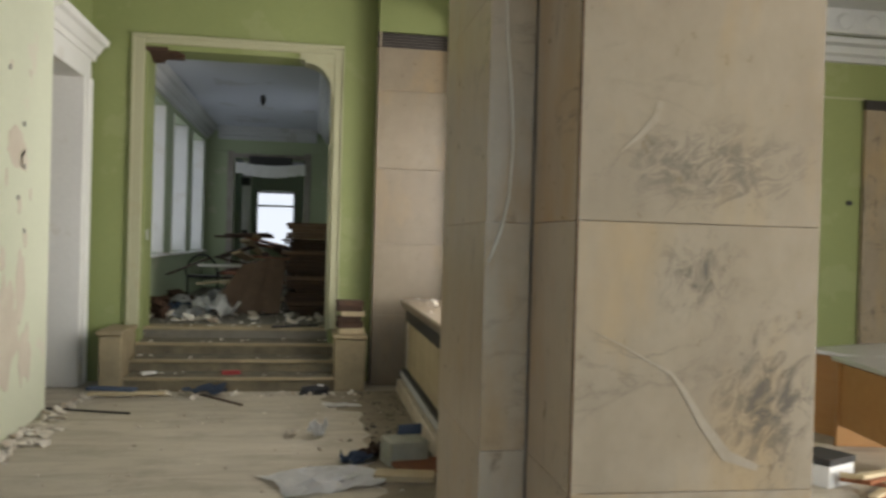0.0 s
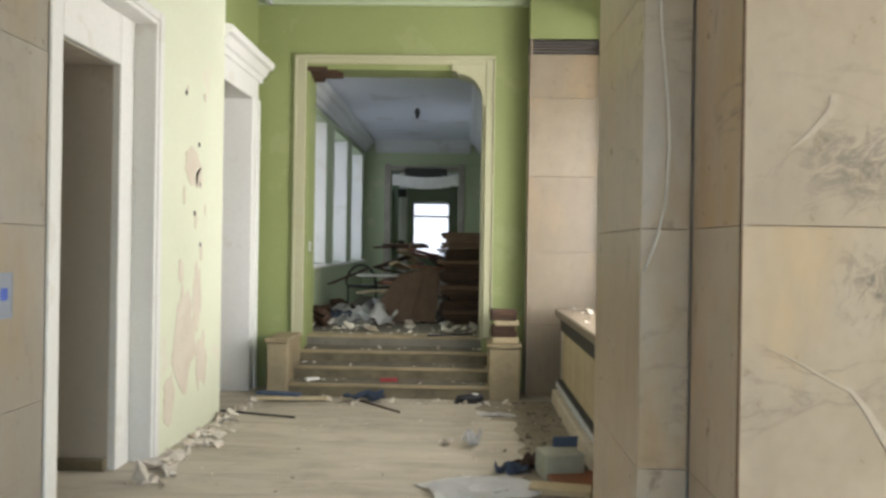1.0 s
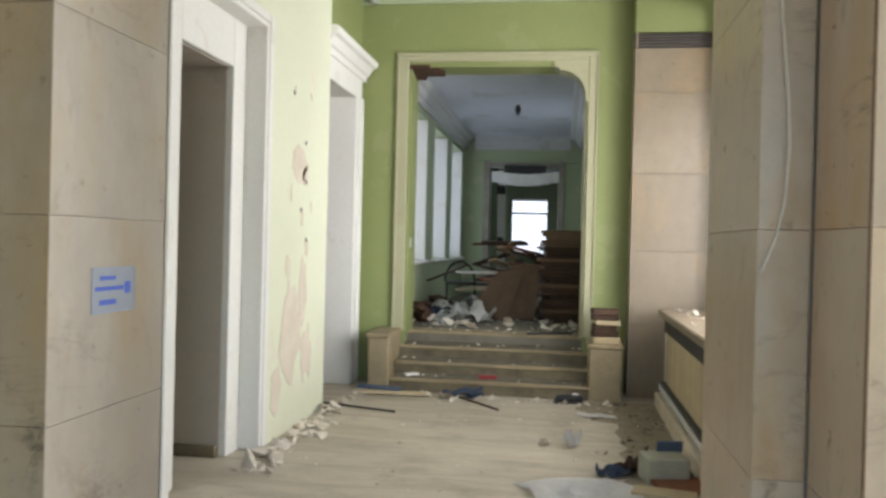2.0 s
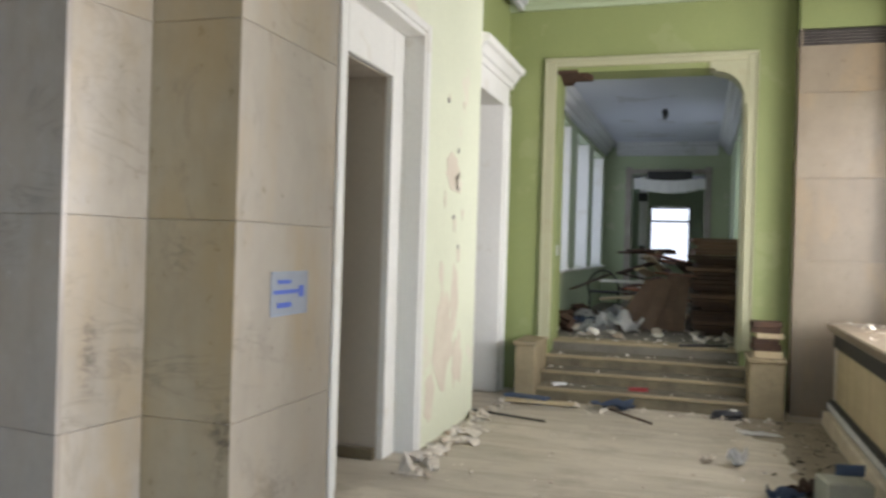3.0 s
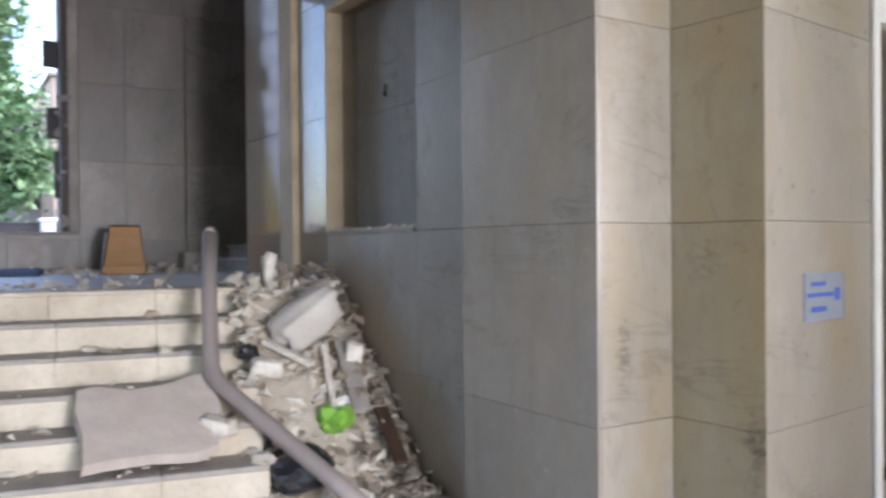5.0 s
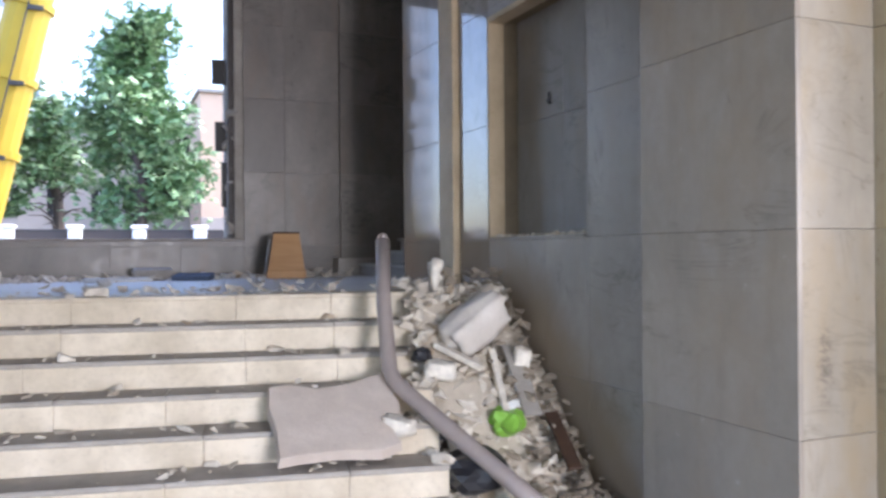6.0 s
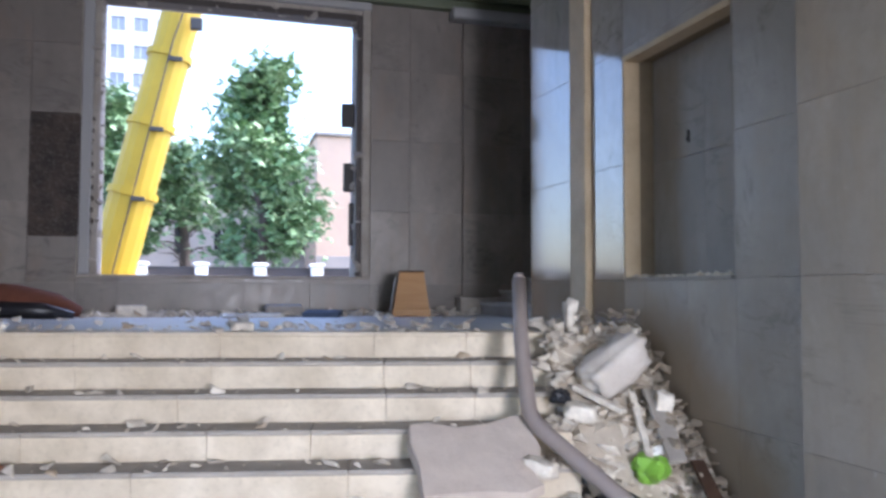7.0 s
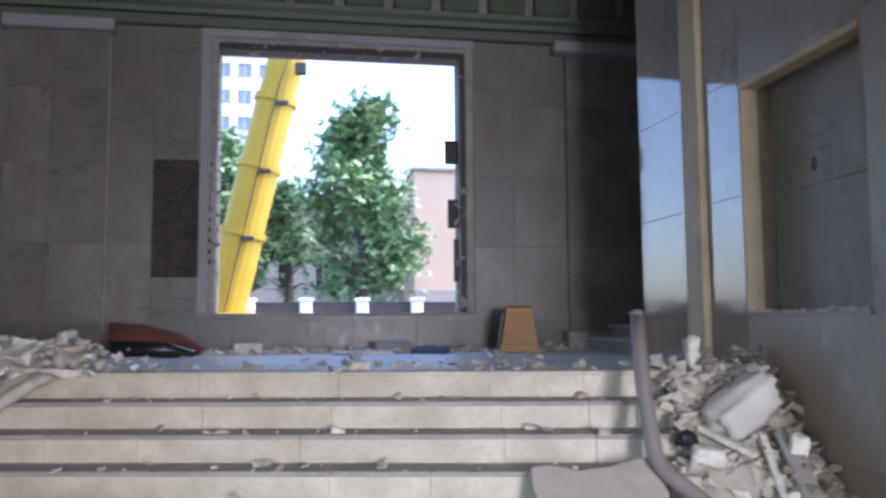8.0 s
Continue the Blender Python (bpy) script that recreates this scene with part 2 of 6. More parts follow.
WOOD_DARK = wood("dark_parquet_wood", (0.034, 0.016, 0.008), (0.085, 0.04, 0.018), 0.75)
WOOD_FAN = wood("brown_parquet_wood", (0.10, 0.055, 0.028), (0.17, 0.095, 0.05), 0.6)
WOOD_ORANGE = wood("orange_veneer", (0.36, 0.17, 0.048), (0.44, 0.23, 0.075), 0.45)
WOOD_RED = wood("red_brown_wood", (0.20, 0.065, 0.025), (0.32, 0.11, 0.04), 0.45)
WOOD_PALE = wood("pale_unpainted_wood", (0.50, 0.40, 0.24), (0.60, 0.50, 0.32), 0.65)


def plain(name, colour, rough=0.5, metal=0.0, vary=0.25, scale=12.0, bump=0.1):
    s = Shader(name, False)
    n = s.noise(scale, 5, 0.65)
    col = s.mix(s.ramp(n, [(0.35, vary), (0.7, 0.0)]), colour, tuple(c * 0.55 for c in colour))
    return s.done(col, rough, n, bump, 0.004, metal)


BLACK = plain("black_metal", (0.03, 0.028, 0.026), 0.6)
DARK_IRON = plain("dark_vent_iron", (0.05, 0.04, 0.035), 0.6)
RAIL = plain("grey_brown_handrail_plastic", (0.33, 0.28, 0.26), 0.42, 0.0, 0.2, 20)
STEEL = plain("scratched_pale_metal", (0.62, 0.62, 0.62), 0.3, 0.6)
PAPER = plain("white_paper", (0.78, 0.77, 0.74), 0.8, 0.0, 0.3, 5)
DIRTY_CARD = plain("dirty_pale_cardboard", (0.42, 0.42, 0.33), 0.85, 0.0, 0.5, 6)
BLUE = plain("blue_print", (0.05, 0.10, 0.45), 0.6)
RED = plain("red_plastic", (0.30, 0.03, 0.03), 0.5)
LIME = plain("lime_green_plastic", (0.24, 0.50, 0.06), 0.45)
BLUE_RAG = plain("blue_cloth", (0.08, 0.11, 0.17), 0.9)
BLACK_BAG = plain("black_plastic_bag", (0.02, 0.02, 0.024), 0.35)
YELLOW = plain("yellow_crane_paint", (0.38, 0.255, 0.004), 0.6, 0.0, 0.25, 2.0)
CABLE = plain("white_cable", (0.72, 0.68, 0.58), 0.5)


def rubble_shader():
    s = Shader("plaster_rubble", False)
    r = s.island()
    n = s.noise(9, 6, 0.7)
    col = s.ramp(r, [(0.0, (0.52, 0.46, 0.38)), (0.25, (0.74, 0.67, 0.56)), (0.8, (0.84, 0.78, 0.68)), (1.0, (0.50, 0.39, 0.27))])
    col = s.mix(s.ramp(n, [(0.35, 0.5), (0.65, 0.0)]), col, (0.26, 0.23, 0.19))
    return s.done(col, 0.9, n, 0.4, 0.01)


RUBBLE = rubble_shader()


def glow(name, colour, strength):
    m = bpy.data.materials.new(name)
    m.use_nodes = True
    t = m.node_tree
    t.nodes.remove(t.nodes["Principled BSDF"])
    e = t.nodes.new("ShaderNodeEmission")
    e.inputs[0].default_value = rgb(colour)
    e.inputs[1].default_value = strength
    t.links.new(e.outputs[0], t.nodes["Material Output"].inputs[0])
    return m


DAYLIGHT = glow("overcast_daylight", (0.80, 0.88, 1.0), 0.27)


# ---- mesh helpers ----


def part(name, bm, material, parent=None, label="", smooth=False):
    me = bpy.data.meshes.new(name)
    bmesh.ops.recalc_face_normals(bm, faces=bm.faces)
    bm.to_mesh(me)
    bm.free()
    me.materials.append(material)
    if smooth:
        for p in me.polygons:
            p.use_smooth = True
    ob = new(name, me)
    ob.parent = parent
    if label:
        ob["label"] = label
    return ob


def thing(name, label, category, at=(0, 0, 0), turn=0.0, group="", kind=""):
    ob = new(name)
    ob.matrix_basis = pose(at[0], at[1], at[2], 0, 0, turn)
    return tagged(ob, label, category, group, kind)


def box(bm, x0, x1, y0, y1, z0, z1, bevel=0.0, m=None):
    """Adds a box, its edges rounded off where bevel is given."""
    b = bmesh.new()
    bmesh.ops.create_cube(b, size=1.0)
    for v in b.verts:
        v.co = Vector((x0 + (v.co.x + 0.5) * (x1 - x0), y0 + (v.co.y + 0.5) * (y1 - y0), z0 + (v.co.z + 0.5) * (z1 - z0)))
    if bevel:
        bmesh.ops.bevel(b, geom=b.edges[:], offset=bevel, segments=1, affect="EDGES")
    if m is not None:
        b.transform(m)
    join(bm, b)
    return bm


def join(bm, other):
    """Adds the other bmesh to bm."""
    index = {v: bm.verts.new(v.co) for v in other.verts}
    for f in other.faces:
        bm.faces.new([index[v] for v in f.verts])
    other.free()


def boxed(*args, bevel=0.0, m=None):
    return box(bmesh.new(), *args, bevel=bevel, m=m)


def tube(bm, points, radii, sides=10, cap=True):
    """A tube of changing radius along points."""
    points = [Vector(p) for p in points]
    rings = []
    for i, p in enumerate(points):
        d = (points[min(i + 1, len(points) - 1)] - points[max(i - 1, 0)]).normalized()
        a = d.orthogonal().normalized() if i == 0 else (rings_axis - d * rings_axis.dot(d)).normalized()
        rings_axis = a
        c = d.cross(a)
        r = radii[i] if isinstance(radii, (list, tuple)) else radii
        rings.append([bm.verts.new(p + (a * math.cos(2 * math.pi * k / sides) + c * math.sin(2 * math.pi * k / sides)) * r) for k in range(sides)])
    for lo, hi in zip(rings, rings[1:]):
        for k in range(sides):
            bm.faces.new((lo[k], lo[(k + 1) % sides], hi[(k + 1) % sides], hi[k]))
    if cap:
        bm.faces.new(rings[0][::-1])
        bm.faces.new(rings[-1])
    return bm


def profile(bm, pts, axis, a, b):
    """Extrudes a closed outline of (u, z) pairs along the x or y axis from a to b."""
    def place(u, z, w):
        return (w, u, z) if axis == "x" else (u, w, z)
    lo = [bm.verts.new(place(u, z, a)) for u, z in pts]
    hi = [bm.verts.new(place(u, z, b)) for u, z in pts]
    n = len(pts)
    for i in range(n):
        bm.faces.new((lo[i], lo[(i + 1) % n], hi[(i + 1) % n], hi[i]))
    bm.faces.new(lo[::-1])
    bm.faces.new(hi)
    return bm


def chunk(bm, centre, size, rng, flat=0.5):
    """An angular broken piece."""
    b = bmesh.new()
    for _ in range(9):
        b.verts.new(Vector((rng.uniform(-1, 1), rng.uniform(-0.7, 0.7), rng.uniform(-flat, flat))) * size)
    res = bmesh.ops.convex_hull(b, input=b.verts[:])
    bmesh.ops.delete(b, geom=[v for v in b.verts if not v.link_faces], context="VERTS")
    b.transform(Matrix.Translation(centre) @ Euler((rng.uniform(-0.6, 0.6), rng.uniform(-0.6, 0.6), rng.uniform(0, 6.28))).to_matrix().to_4x4())
    join(bm, b)


JOINTS = [0.0, 0.776, 1.772, 2.765, 3.76, 4.76, 5.76, 6.9]


def slab(name, parent, material, p0, p1, normal, thick=0.03, gap=0.001, cut=0.0025):
    """One facing slab: p0 and p1 are opposite corners of its front, normal its outward axis."""
    n = Vector(normal)
    up = Vector((0, 0, 1))
    u = up.cross(n)
    a, b = Vector(p0), Vector(p1)
    w, h = abs((b - a).dot(u)) / 2 - gap, abs(b.z - a.z) / 2 - gap
    mid = (a + b) / 2
    bm = bmesh.new()
    rings = []
    for k, depth in ((0, -thick), (0, -cut), (cut, 0)):
        rings.append([bm.verts.new(u * (sx * (w - k)) + up * (sz * (h - k)) + n * depth) for sx, sz in ((-1, -1), (1, -1), (1, 1), (-1, 1))])
    for lo, hi in zip(rings, rings[1:]):
        for k in range(4):
            bm.faces.new((lo[k], lo[(k + 1) % 4], hi[(k + 1) % 4], hi[k]))
    bm.faces.new(rings[-1])
    ob = part(name, bm, material, parent)
    ob.matrix_basis = Matrix.Translation(mid)
    return ob


def face(parent, material, a, b, normal, z0=0.0, z1=6.9, cuts=(), name="marble_slab", skip=None):
    """Slabs over an upright face from plan point a to plan point b, split at the joint heights and at the fractions in cuts."""
    zs = [z0] + [z for z in JOINTS if z0 + 0.05 < z < z1 - 0.05] + [z1]
    fr = [0.0, *cuts, 1.0]
    for lo, hi in zip(zs, zs[1:]):
        for f0, f1 in zip(fr, fr[1:]):
            p0 = (a[0] + (b[0] - a[0]) * f0, a[1] + (b[1] - a[1]) * f0, lo)
            p1 = (a[0] + (b[0] - a[0]) * f1, a[1] + (b[1] - a[1]) * f1, hi)
            if skip and skip(p0, p1):
                continue
            slab(name, parent, material, p0, p1, normal)


def structure(name, bm, material, label=""):
    return tagged(part(name, bm, material), label, kind="structure")


# ---- the large structure ----
ground = structure("ground", profile(bmesh.new(), [(500, -0.6), (500, -0.3), (-12.45, -0.3), (-12.45, 1.2), (-900, 1.2), (-900, -0.6)], "y", -700, 700),
                   stone("street_ground", (0.20, 0.19, 0.18), (0.15, 0.145, 0.14), (0.1, 0.1, 0.1), 0.9, 0.6), "grey dusty street ground outside the building")
floor = structure("floor", boxed(-6.4, 9.2, -6.2, 9.1, -0.2, 0.0), FLOOR, "dusty pale stone lobby floor strewn with grit")
T = 0.03  # slab thickness

# left wall of the corridor: marble part, recessed first door, painted part, recessed second door
XL = -2.10
wall_left = structure("wall_left", boxed(XL - 0.5, XL - T, 2.905 + T, 4.06, 0, 4.75), CONCRETE, "marble-clad wall beside the first doorway")
face(wall_left, MARBLE_PALE, (XL, 2.905), (XL, 4.06), (1, 0, 0), 0, 4.75)
bm = bmesh.new()
box(bm, XL - 0.5, XL, 5.62, 7.33, 0, 4.75)
box(bm, XL - 0.5, XL, 4.06, 5.62, 3.42, 4.75)
structure("wall_left_painted", bm, PALE_GREEN, "peeling pale green painted plaster wall between doorways")
bm = bmesh.new()
box(bm, XL - 0.5, XL - 0.12, 7.33, 9.05, 3.38, 4.75)
box(bm, XL - 0.5, XL - 0.12, 7.33, 7.38, 0, 3.38)
box(bm, XL - 0.5, XL - 0.12, 8.70, 9.05, 0, 3.38)
structure("wall_left_recess", bm, GREEN, "green painted recess round the second doorway")

# end wall with the wide stepped opening
YE = 9.05
bm = bmesh.new()
box(bm, XL - 0.5, -1.63, YE, YE + 0.45, 0, 4.75)
box(bm, 0.50, 1.35, YE, YE + 0.45, 0, 4.75)
box(bm, -1.63, 0.50, YE, YE + 0.45, 3.795, 4.75)
structure("wall_end", bm, GREEN, "olive green painted end wall with a wide opening")

# marble return wall with the vent above it, radiator recess and the side window
wall_return = structure("wall_return", boxed(1.0 + T, 2.4, 8.75 + T, 9.3, 0, 4.75), CONCRETE, "cream marble wall beside the radiator cover")
for lo, hi in ((0.0, 0.82), (0.82, 1.65), (1.65, 2.52), (2.52, 3.42), (3.42, 3.92)):
    slab("marble_slab", wall_return, MARBLE_CALM, (1.0, 8.75, lo), (2.0, 8.75, hi), (0, -1, 0))
slab("marble_slab", wall_return, MARBLE_CALM, (1.0, 9.05, 0), (1.0, 8.75, 4.1), (-1, 0, 0))
bm = bmesh.new()
box(bm, 2.0, 2.4, 3.9, 8.78, 0, 1.02)
box(bm, 2.0, 2.4, 3.9, 8.78, 4.25, 4.75)
box(bm, 2.0, 2.4, 3.9, 4.35, 1.02, 4.25)
box(bm, 2.0, 2.4, 8.45, 8.78, 1.02, 4.25)
structure("wall_side_window", bm, WHITE, "whitewashed wall under the side window")
structure("wall_return_top", boxed(1.0, 2.0, 8.75, 8.98, 4.10, 4.75), GREEN, "green plaster above the vent")

# stepped marble pier on the right
pier = structure("wall_pier_right", boxed(1.03 + T, 2.4 - T, 2.83 + T, 3.97 - T, 0, 4.75), CONCRETE, "stepped pier clad in veined cream marble")
part("pier_core", boxed(1.235 + T, 2.2 - T, 2.21 + T, 2.9, 0, 4.75), CONCRETE, pier)
face(pier, MARBLE_CREAM_LIT, (1.03, 2.83), (1.03, 3.97), (-1, 0, 0), 0, 4.75)
face(pier, MARBLE_STAINED_LIT, (1.03, 2.83), (1.235, 2.83), (0, -1, 0), 0, 4.75)
face(pier, MARBLE_STAINED_LIT, (1.235, 2.21), (1.235, 2.80), (-1, 0, 0), 0, 4.75)
face(pier, MARBLE_FRONT, (1.235, 2.21), (2.2, 2.21), (0, -1, 0), 0, 4.75)
face(pier, MARBLE, (2.2, 2.21), (2.2, 2.80), (1, 0, 0), 0, 4.75)
face(pier, MARBLE, (2.2, 2.83), (2.4, 2.83), (0, -1, 0), 0, 4.75)
face(pier, MARBLE, (2.4, 2.83), (2.4, 3.97), (1, 0, 0), 0, 4.75)
face(pier, MARBLE, (1.03, 3.97), (2.4, 3.97), (0, 1, 0), 0, 4.75)

# dark open joint, white smears and dark spots on the pier
part("open_joint", boxed(1.2338, 1.2405, 2.2088, 2.224, 0, 4.7), plain("rusty_joint_filler", (0.13, 0.078, 0.04), 0.8, 0.0, 0.7, 30.0), pier, "dark open joint")


def ribbon(points, widths, y, material, name, label):
    """A thin raised strip on a face that looks towards -y."""
    b = bmesh.new()
    rows = []
    for k, (x, z) in enumerate(points):
        x2, z2 = points[min(k + 1, len(points) - 1)]
        x1, z1 = points[max(k - 1, 0)]
        d = Vector((x2 - x1, 0, z2 - z1)).normalized()
        o = Vector((-d.z, 0, d.x)) * widths[k] / 2
        p = Vector((x, y, z))
        back = Vector((0, 0.006, 0))
        rows.append([b.verts.new(q) for q in (p + o, p - o, p - o + back, p + o + back)])
    for lo, hi in zip(rows, rows[1:]):
        for k in range(4):
            b.faces.new((lo[k], lo[(k + 1) % 4], hi[(k + 1) % 4], hi[k]))
    b.faces.new(rows[0])
    b.faces.new(rows[-1][::-1])
    return part(name, b, material, pier, label)


SMEAR = stone("white_plaster_smear", (0.385, 0.325, 0.25), (0.32, 0.265, 0.195), (0.27, 0.22, 0.155), 0.9, 6.0, 0.3)
ribbon([(1.33, 1.358), (1.42, 1.32), (1.53, 1.258), (1.61, 1.22), (1.66, 1.16), (1.74, 1.035), (1.84, 0.91), (1.97, 0.86)], [0.003, 0.006, 0.009, 0.013, 0.02, 0.032, 0.045, 0.025], 2.2082, SMEAR, "plaster_smear", "white plaster smear")
ribbon([(1.542, 2.22), (1.53, 2.16), (1.465, 2.09), (1.396, 2.03)], [0.026, 0.03, 0.018, 0.004], 2.2082, SMEAR, "plaster_smear", "white plaster smear")
# stepped marble corner between corridor and staircase
XC = -2.615
corner = structure("wall_corner", boxed(XC - 0.2, XL - 0.08, 2.905 + T, 3.4, 0, 4.75), CONCRETE, "stepped corner clad in pale marble slabs")
part("corner_core", boxed(XC - 0.3, XC - 0.1, 2.47, 3.4, 0, 4.75), CONCRETE, corner)
face(corner, MARBLE_OCHRE_SHADED, (XC, 2.905), (XL, 2.905), (0, -1, 0), 0, 4.75)
face(corner, MARBLE_PALE, (XC - 0.053, 2.395), (XC, 2.905), (math.cos(radians(6.5)), -math.sin(radians(6.5)), 0), 0, 4.75)

# the staircase hall stands askew to the corridor: local x runs down the stairs, local y towards the niche wall
HALL = pose(-2.64, 2.385, 0, 0, 0, -6.5)


def hall_structure(name, bm, material, label=""):
    ob = structure(name, bm, material, label)
    ob.matrix_basis = HALL
    return ob


VW = 0.12
pil = hall_structure("wall_pilaster", boxed(-1.19 + T, -0.03 - T, T, 0.9, 0, 6.9), CONCRETE, "broad pilaster clad in grey marble slabs")
face(pil, MARBLE_WARM_GREY, (-1.20, 0), (-0.03, 0), (0, -1, 0), 0, 6.9)
face(pil, MARBLE_GREY, (-1.19, 0), (-1.19, VW), (-1, 0, 0), 0, 6.9)
NX0, NX1, NZ0, NZ1 = -3.46, -1.95, 1.772, 3.69
XE = -5.48
bm = bmesh.new()
box(bm, XE + T, NX0, VW + T, 0.6, 0, 6.9)
box(bm, NX1, -1.19, VW + T, 0.6, 0, 6.9)
box(bm, NX0, NX1, VW + T, 0.6, 0, NZ0)
box(bm, NX0, NX1, VW + T, 0.6, NZ1, 6.9)
box(bm, NX0, NX1, VW + 0.31, 0.6, NZ0, NZ1)
LEAN = (math.sin(radians(2.5)), -math.cos(radians(2.5)), 0)  # far slabs tilted to steer the window's reflection across them
wall_stair = hall_structure("wall_stair", bm, CONCRETE, "tall grey marble staircase wall with a blind niche")
face(wall_stair, MARBLE_POLISHED, (XE, VW - 0.023), (-4.42, VW + 0.023), LEAN, 0, 6.9)
face(wall_stair, MARBLE_POLISHED, (-4.03, VW - 0.0125), (NX0, VW + 0.0125), LEAN, 0, 6.9)
face(wall_stair, MARBLE_GREY, (NX0, VW), (NX1, VW), (0, -1, 0), 0, NZ0, (0.22, 0.62))
face(wall_stair, MARBLE_GREY, (NX0, VW), (NX1, VW), (0, -1, 0), NZ1, 6.9)
face(wall_stair, MARBLE_GREY, (NX1, VW), (-1.16, VW), (0, -1, 0), 0, 6.9)
face(wall_stair, MARBLE_PANEL, (NX0, VW + 0.28), (NX1, VW + 0.28), (0, -1, 0), NZ0, NZ1, (0.5,))
face(wall_stair, MARBLE_POLISHED, (XE, VW), (XE, 0.6), (-1, 0, 0), 0, 6.9)
part("niche_jamb", boxed(NX0 - 0.012, NX0 + 0.03, VW - 0.006, VW + 0.14, NZ0 + 0.004, NZ1, bevel=0.004), JAMB, wall_stair, "beige stone niche jamb")
# inner reveals get a dark brown colour for the shade inside the niche
part("niche_reveal", boxed(NX0 - 0.002, NX0 + 0.018, VW + 0.141, VW + 0.278, NZ0 + 0.004, NZ1, bevel=0.002), SHADED_REVEAL, wall_stair, "inner reveal coloured brown as shade")
part("niche_reveal", boxed(NX0 + 0.03, NX1 - 0.03, VW + 0.141, VW + 0.278, NZ1 - 0.025, NZ1 - 0.002, bevel=0.002), SHADED_REVEAL, wall_stair, "inner reveal coloured brown as shade")
part("niche_jamb", boxed(NX1 - 0.03, NX1 - 0.003, VW + 0.004, VW + 0.278, NZ0 + 0.004, NZ1, bevel=0.002), MARBLE_PANEL, wall_stair)
part("niche_head", boxed(NX0 + 0.03, NX1 - 0.03, VW - 0.006, VW + 0.14, NZ1 - 0.05, NZ1, bevel=0.004), JAMB, wall_stair, "beige stone niche head")
part("niche_sill", boxed(NX0 + 0.03, NX1 - 0.03, VW - 0.02, VW + 0.278, NZ0 - 0.006, NZ0 + 0.02, bevel=0.004), MARBLE_GREY, wall_stair)
part("marble_strip", boxed(-4.39, -4.06, VW - 0.07, VW + 0.05, 1.2, 6.9, bevel=0.008), JAMB, wall_stair, "beige stone pilaster strip")
part("strip_reveal", boxed(-4.42, -4.03, VW + 0.008, VW + 0.05, 1.2, 6.9), CONCRETE, wall_stair)

# seven steps, turned a little more than the walls, up to the landing
RISE, GO, N, ZTOP = 0.20, 0.30, 7, 1.355
STAIRS = HALL @ pose(-3.46, -1.6, 0, 0, 0, -11.5)
SY0, SY1 = -4.4, 0.92
stairs = structure("stairs", boxed(-0.5, GO * (N - 1) - 0.03, SY0, SY1, 0, 0.09), CONCRETE, "wide pale stone staircase littered with plaster")
stairs.matrix_basis = STAIRS
rng = random.Random(5)
for j in range(N):
    x1, zt = GO * j, ZTOP - RISE * j
    zb = max(zt - RISE, 0.0)
    part("step_core", boxed(-0.5, x1 - 0.06, SY0, SY1 - 0.01, zb + 0.001, zt - 0.035), CONCRETE, stairs)
    cuts = [SY0, -3.6, -2.75 + rng.uniform(-0.2, 0.2), -1.75 + rng.uniform(-0.3, 0.3), -0.6 + rng.uniform(-0.3, 0.3), 0.3, SY1]
    for a, b in zip(cuts, cuts[1:]):
        part("riser", boxed(x1 - 0.06, x1 - 0.018, a + 0.001, b - 0.001, zb + 0.001, zt - 0.032, bevel=0.003), STEP, stairs)
        back = 0.36 if j == 0 else GO + 0.02
        part("tread", boxed(x1 - back, x1, a + 0.001, b - 0.001, zt - 0.034, zt, bevel=0.008), STEP if j == 0 else TREAD, stairs)
hall_structure("landing", boxed(-8.2, -4.6, -9.0, 5.2, 0.8, ZTOP - 0.045), CONCRETE, "worn concrete landing slab")
hall_structure("floor_landing", boxed(-8.2, -4.5, -9.0, 5.2, ZTOP - 0.04, ZTOP - 0.004), LANDING, "dusty bluish grey landing floor")

ob = structure("floor_landing_edge", boxed(-2.2, -0.35, SY0, SY1, ZTOP - 0.2, ZTOP - 0.001), LANDING, "dusty grey landing edge")
ob.matrix_basis = STAIRS

# window wall of the staircase
XB = -8.2
WY0, WY1, WZ0, WZ1 = -4.62, -1.36, 1.86, 5.44
bm = bmesh.new()
box(bm, XB - 0.45, XB - T, -10, WY0, 1.2, 7.2)
box(bm, XB - 0.45, XB - T, WY1, 7, 1.2, 7.2)
box(bm, XB - 0.45, XB - T, WY0, WY1, 1.2, WZ0)
box(bm, XB - 0.45, XB - T, WY0, WY1, WZ1, 7.2)
wall_window = hall_structure("wall_window", bm, CONCRETE, "grimy marble wall round a gutted window opening")


def window_face(y0, y1, z0, z1, cuts=(), x=XB, skip=None):
    face(wall_window, MARBLE_DARK, (x, y0), (x, y1), (1, 0, 0), z0, z1, cuts, skip=skip)


window_face(-4.86, -1.16, 1.33, 1.84, (0.13, 0.55, 0.78))
window_face(-1.16, 0.16, 1.33, 5.66, (0.42,))
window_face(0.16, 2.4, 1.33, 5.66, (0.4,), XB + 0.06)
window_face(-5.98, -4.86, 1.33, 5.66, (0.5,), skip=lambda p, q: p[1] > -5.5 and p[2] > 1.7 and q[2] < 4.8)
slab("marble_slab", wall_window, MARBLE_DARK, (XB, -5.42, 1.772), (XB, -4.86, 2.34), (1, 0, 0))
slab("marble_slab", wall_window, MARBLE_DARK, (XB, -5.42, 3.88), (XB, -4.86, 4.76), (1, 0, 0))
window_face(-7.2, -5.98, 1.33, 5.66, (0.45,), XB + 0.13)
window_face(-9.0, -7.2, 1.33, 5.66, (0.5,))
